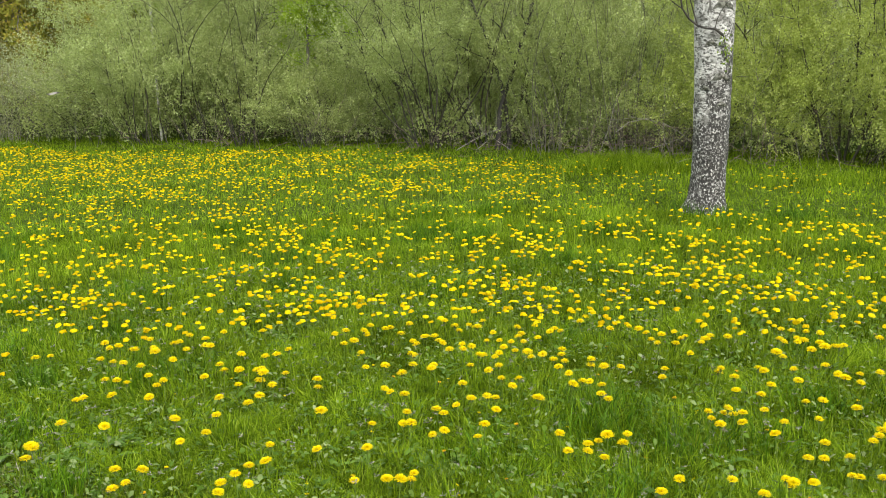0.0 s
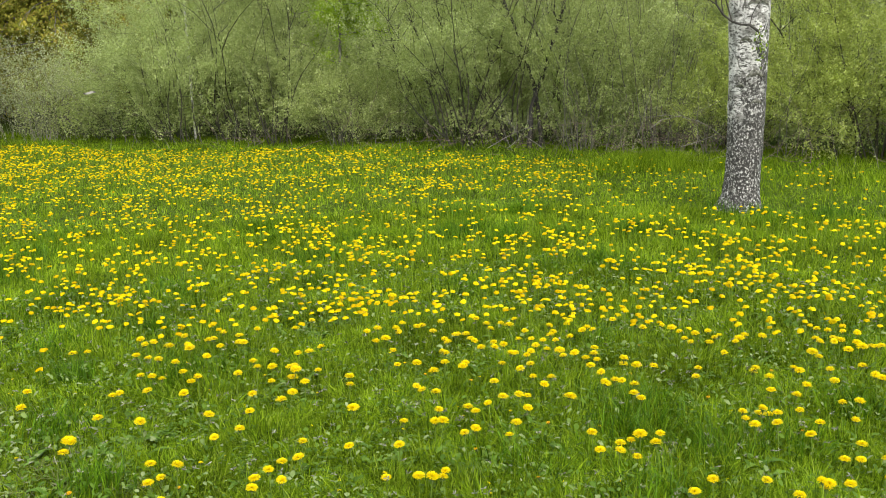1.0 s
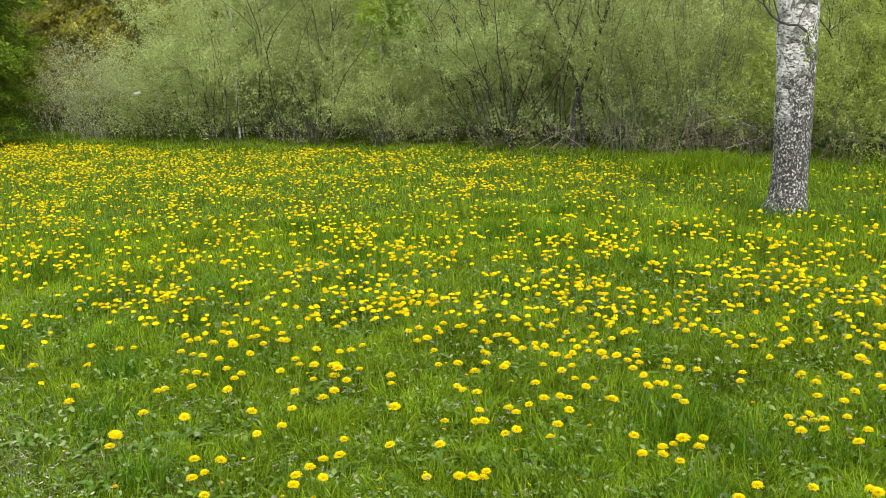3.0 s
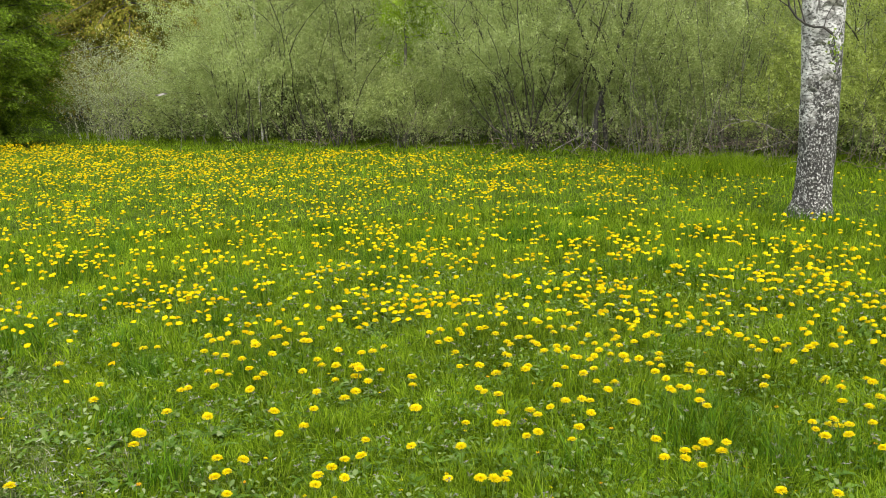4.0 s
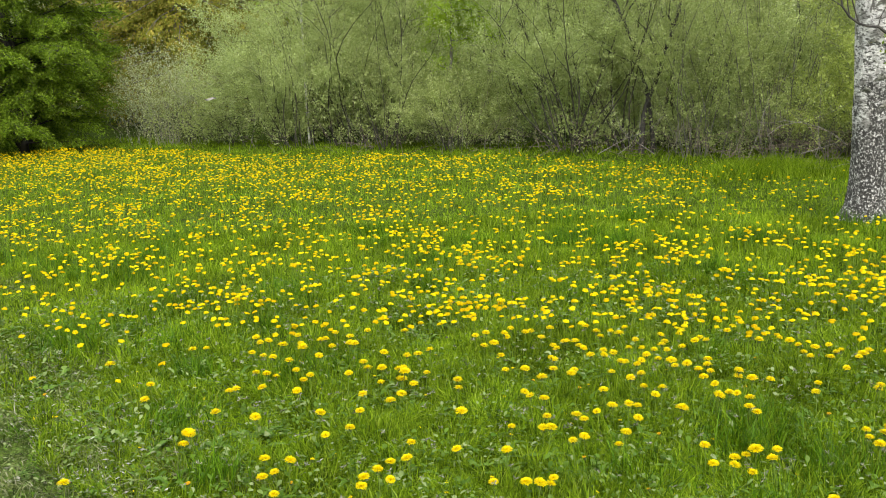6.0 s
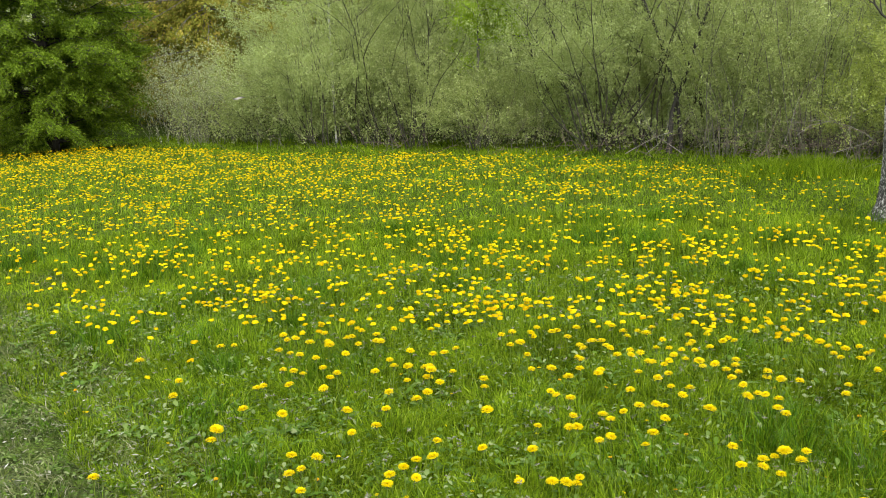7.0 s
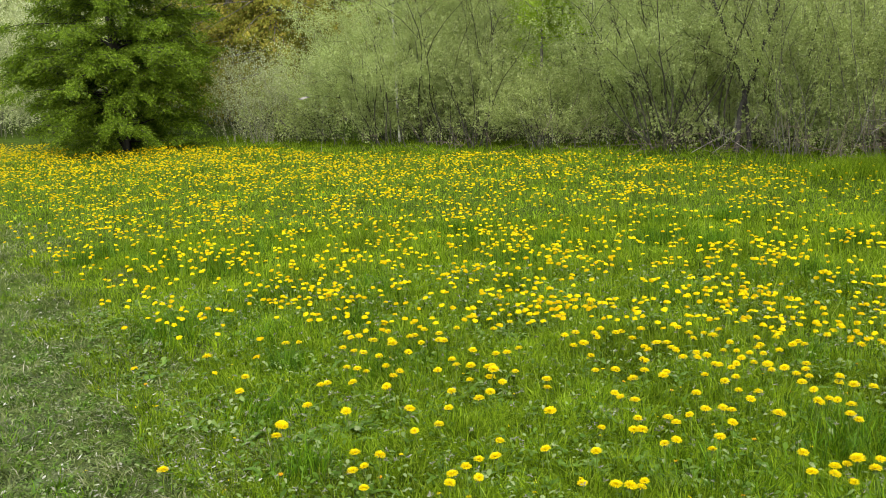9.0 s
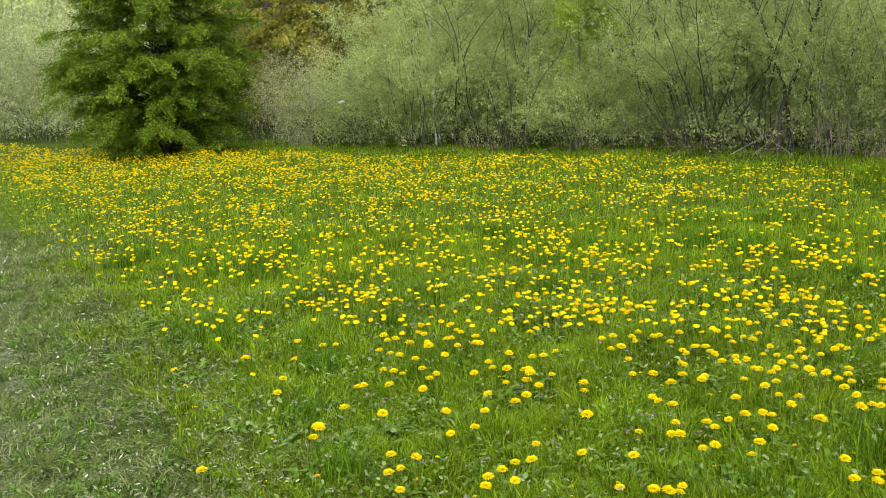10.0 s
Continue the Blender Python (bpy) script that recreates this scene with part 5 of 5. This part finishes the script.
MIDDLE = [(0.1, 3.47, 0.126), (0.12, 3.97, 0.166), (0.11, 3.09, 0.117), (0.16, 4.36, 0.152), (0.13, 3.48, 0.08), (0.15, 3.89, 0.138), (0.17, 3.95, 0.148), (0.19, 4.41, 0.156), (0.14, 3.2, 0.152), (0.16, 3.4, 0.17), (0.19, 4.01, 0.164), (0.18, 3.67, 0.169), (0.23, 4.23, 0.161), (0.22, 3.91, 0.128), (0.2, 3.53, 0.122), (0.19, 3.32, 0.129), (0.23, 3.79, 0.141), (0.24, 3.92, 0.138), (0.26, 4.22, 0.116), (0.23, 3.63, 0.144), (0.27, 4.05, 0.125), (0.2, 2.88, 0.08), (0.31, 4.14, 0.131), (0.27, 3.55, 0.138), (0.32, 4.04, 0.138), (0.27, 3.34, 0.08), (0.36, 4.4, 0.132), (0.35, 4.21, 0.133), (0.3, 3.58, 0.158), (0.38, 4.4, 0.128), (0.37, 4.16, 0.149), (0.37, 3.96, 0.145), (0.38, 3.9, 0.144)]
MIDDLE_EAST = [(0.36, 3.43, 0.142), (0.45, 4.28, 0.137), (0.38, 3.53, 0.117), (0.43, 3.89, 0.151), (0.46, 3.87, 0.08), (0.51, 4.29, 0.137), (0.48, 3.91, 0.153), (0.54, 4.36, 0.164), (0.49, 3.81, 0.16), (0.55, 4.21, 0.16), (0.4, 3.06, 0.164), (0.52, 3.94, 0.149), (0.53, 4.0, 0.153), (0.52, 3.84, 0.15), (0.46, 3.29, 0.08), (0.42, 2.99, 0.129), (0.51, 3.63, 0.165), (0.51, 3.52, 0.158), (0.53, 3.61, 0.151), (0.67, 4.39, 0.167), (0.57, 3.65, 0.156), (0.48, 2.94, 0.126), (0.49, 3.0, 0.128), (0.47, 2.86, 0.08), (0.59, 3.59, 0.142), (0.64, 3.87, 0.134), (0.64, 3.86, 0.166), (0.68, 3.92, 0.08), (0.53, 3.02, 0.128), (0.62, 3.49, 0.127), (0.65, 3.64, 0.12), (0.68, 3.77, 0.164), (0.78, 4.28, 0.08)]
EAST_INNER = [(0.54, 2.95, 0.123), (0.63, 3.39, 0.163), (0.56, 3.01, 0.163), (0.79, 4.24, 0.169), (0.76, 3.81, 0.151), (0.6, 2.94, 0.166), (0.89, 4.29, 0.166), (0.65, 3.11, 0.118), (0.86, 4.04, 0.08), (0.94, 4.3, 0.148), (0.97, 4.27, 0.127), (0.7, 3.03, 0.08), (0.97, 4.16, 0.166), (0.98, 4.08, 0.164), (1.04, 4.25, 0.158), (1.0, 4.05, 0.08), (0.89, 3.6, 0.168), (0.96, 3.85, 0.119), (0.68, 2.71, 0.117), (1.11, 4.29, 0.131), (1.1, 4.22, 0.12), (0.95, 3.62, 0.08), (1.13, 4.24, 0.117), (0.73, 2.69, 0.152), (1.14, 4.2, 0.132), (1.09, 3.92, 0.17), (1.21, 4.17, 0.118), (1.24, 4.21, 0.122), (1.27, 4.24, 0.145), (0.98, 3.25, 0.15), (0.98, 3.21, 0.146), (1.16, 3.73, 0.127), (1.16, 3.7, 0.166)]
EAST_CLUMPS = [(1.0, 3.16, 0.168), (1.31, 4.1, 0.168), (1.06, 3.31, 0.122), (1.06, 3.27, 0.152), (1.18, 3.58, 0.166), (1.11, 3.35, 0.118), (1.3, 3.92, 0.08), (1.18, 3.55, 0.116), (0.88, 2.64, 0.164), (1.13, 3.31, 0.124), (1.07, 3.13, 0.156), (1.3, 3.65, 0.163), (1.25, 3.46, 0.16), (1.36, 3.75, 0.121), (1.19, 3.25, 0.163), (1.22, 3.29, 0.08), (0.96, 2.58, 0.135), (1.31, 3.52, 0.158), (1.45, 3.86, 0.163), (1.54, 4.07, 0.151), (1.58, 4.17, 0.164), (1.18, 3.1, 0.126), (1.51, 3.94, 0.167), (1.48, 3.86, 0.155), (1.24, 3.18, 0.145), (1.62, 4.14, 0.154), (1.46, 3.68, 0.152), (1.04, 2.62, 0.163), (1.61, 4.05, 0.146), (1.58, 3.96, 0.153), (1.06, 2.64, 0.123), (1.45, 3.6, 0.133), (1.62, 4.0, 0.155)]
EAST_VERGE = [(1.07, 2.64, 0.148), (1.68, 4.12, 0.155), (1.38, 3.34, 0.164), (1.62, 3.9, 0.142), (1.22, 2.9, 0.116), (1.73, 4.08, 0.143), (1.71, 4.03, 0.123), (1.15, 2.69, 0.08), (1.13, 2.63, 0.148), (1.38, 3.21, 0.141), (1.67, 3.88, 0.161), (1.63, 3.77, 0.121), (1.45, 3.35, 0.158), (1.33, 3.03, 0.144), (1.27, 2.89, 0.117), (1.77, 4.01, 0.124), (1.71, 3.83, 0.163), (1.59, 3.55, 0.168), (1.78, 3.94, 0.153), (1.66, 3.64, 0.12), (1.31, 2.79, 0.157), (1.74, 3.68, 0.128), (1.57, 3.32, 0.136), (1.68, 3.55, 0.08), (1.28, 2.7, 0.144), (1.68, 3.54, 0.132), (1.33, 2.75, 0.116), (1.96, 3.99, 0.163), (1.45, 2.93, 0.161), (1.8, 3.63, 0.142), (1.52, 3.03, 0.145), (1.58, 3.14, 0.12), (1.36, 2.66, 0.161)]
for clump in (WEST_VERGE, WEST_CLUMPS, WEST_INNER, MIDDLE_WEST, MIDDLE_NEAR, MIDDLE, MIDDLE_EAST, EAST_INNER, EAST_CLUMPS, EAST_VERGE):
    for x, y, h in clump:
        plant(x, y, h)


def dandelion_density(x, y):
    """Flowers to the square metre."""
    r = np.hypot(x, y)
    d = np.full(len(x), 53.0)
    d += 36 * np.exp(-((y - 5.4) / 1.2) ** 2)
    d += 58 * np.exp(-((x - 1.2) / 1.6) ** 2 - ((y - 5.1) / 0.75) ** 2)
    d += 30 * np.exp(-((r - 4.5) / 0.6) ** 2)
    d += 12 * np.exp(-((x + 0.6) / 1.2) ** 2 - ((y - 6.6) / 0.7) ** 2)
    d += 85 * np.clip((y - 8.6) / 2.0, 0, 1) * np.clip((-1.0 - x) / 2.0, 0, 1)
    d += 30 * np.clip((y - 14) / 2.0, 0, 1) * np.clip((-9.5 - x) / 2.0, 0, 1)
    d *= 1 - 0.85 * np.clip((y - 6.4) / 1.0, 0, 1) * np.clip((x - 0.6) / 1.2, 0, 1)
    d *= 1 - 0.45 * np.exp(-((x + 0.2) / 1.6) ** 2 - ((y - 7.6) / 0.8) ** 2)
    clump = 0.5 + 0.8 * waves(x, y, 1.1, 2.5) + 0.9 * waves(x, y, 0.33, 0.7)
    d *= np.clip(clump, 0.08, 2.2) * (1.9 + 1.9 * np.clip((r - 6.5) / 2, 0, 1))
    d *= np.clip(-(path_side(x, y) + 0.1) / 1.1, 0, 1)
    d *= np.clip((edge_y(x) - 0.25 - y) / 0.4, 0, 1)
    az = np.degrees(np.arctan2(-x, y))
    shown = (r < 4.45) & (az > -27) & (az < 26)
    d[shown] = 0
    verge = (r < 4.6) & (az >= 26) & (az < 43)
    d[verge] *= 0.15
    d[np.hypot(x - 2.23, y - 7.72) < 0.35] = 0
    d[np.hypot(x + 8.85, y - 13.75) < 0.9] = 0
    return d


cand = 120000
fx, fy = rng.uniform(-19, 9, cand), rng.uniform(2.5, 19.5, cand)
per_m2 = cand / (28 * 17.0)
ok = rng.uniform(0, 1, cand) < dandelion_density(fx, fy) / per_m2
fx, fy = fx[ok], fy[ok]
order = np.argsort(np.hypot(fx, fy))
fx, fy = fx[order], fy[order]
n_near = max(0, 330 - planted)
for x, y in zip(fx[:n_near], fy[:n_near]):
    plant(float(x), float(y), float(rng.uniform(0.11, 0.17)))


def many_dandelions(x, y, sides, size, tall):
    """Heads past the nearest three hundred: small domes with a ragged rim on thin stems. The shade between rays is in
    their colour.
    """
    n = len(x)
    R = size * rng.uniform(0.8, 1.16, n)
    h = tall * rng.uniform(0.75, 1.15, n)
    z = ground_z(x, y)
    lean = rng.normal(size=(n, 2)) * 0.12
    turn = rng.uniform(0, 6.283, n)
    bulge = rng.uniform(0.75, 1.25, n)
    per = 2 * sides + 1
    v = np.empty((n, per, 3))
    for ring, (reach, up) in enumerate(((1.0, 0.02), (0.74, 0.46))):
        for j in range(sides):
            a = turn + (j + 0.5 * ring) / sides * 2 * math.pi
            L = R * reach * (rng.uniform(0.66, 1.12, n) if ring == 0 else rng.uniform(0.92, 1.06, n))
            px, py = L * np.cos(a), L * np.sin(a)
            lift = R * up * bulge * (1.18 if j % 2 else 0.82) + (R * rng.normal(size=n) * 0.1 if ring == 0 else 0)
            v[:, ring * sides + j] = np.stack([x + px, y + py, z + h + lift + px * lean[:, 0] + py * lean[:, 1]], -1)
    v[:, per - 1] = np.stack([x, y, z + h + 0.64 * R * bulge], -1)
    tri = []
    for j in range(sides):
        k = (j + 1) % sides
        tri += [(j, k, sides + j), (k, sides + k, sides + j), (sides + j, sides + k, per - 1)]
    t = ((np.arange(n) * per)[:, None, None] + np.array(tri)[None]).reshape(-1, 3)
    tagged(part("dandelion_field", mesh_from("dandelion_field", v.reshape(-1, 3), t), PETAL_RAY_SHADE), "countless yellow dandelion heads over the meadow", "dandelions", kind="stuff")
    sv = np.empty((n, 4, 3))
    for c, (dx, up) in enumerate(((-0.001, 0), (0.001, 0), (0.001, 1), (-0.001, 1))):
        sv[:, c] = np.stack([x + dx, y, z + up * h], -1)
    tagged(part("dandelion_stems", mesh_from("dandelion_stems", sv.reshape(-1, 3), quads=np.arange(n * 4).reshape(-1, 4)), STEM), "green stems under the dandelion heads", "dandelions", kind="stuff")


fx, fy = fx[n_near:], fy[n_near:]
far = np.hypot(fx, fy)
middle = far < 7.0
many_dandelions(fx[middle], fy[middle], 9, np.interp(far[middle], [4.2, 7.0], [0.018, 0.016]), 0.145)
many_dandelions(fx[~middle], fy[~middle], 7, np.interp(far[~middle], [7.0, 10.5], [0.0162, 0.0135]), 0.13)
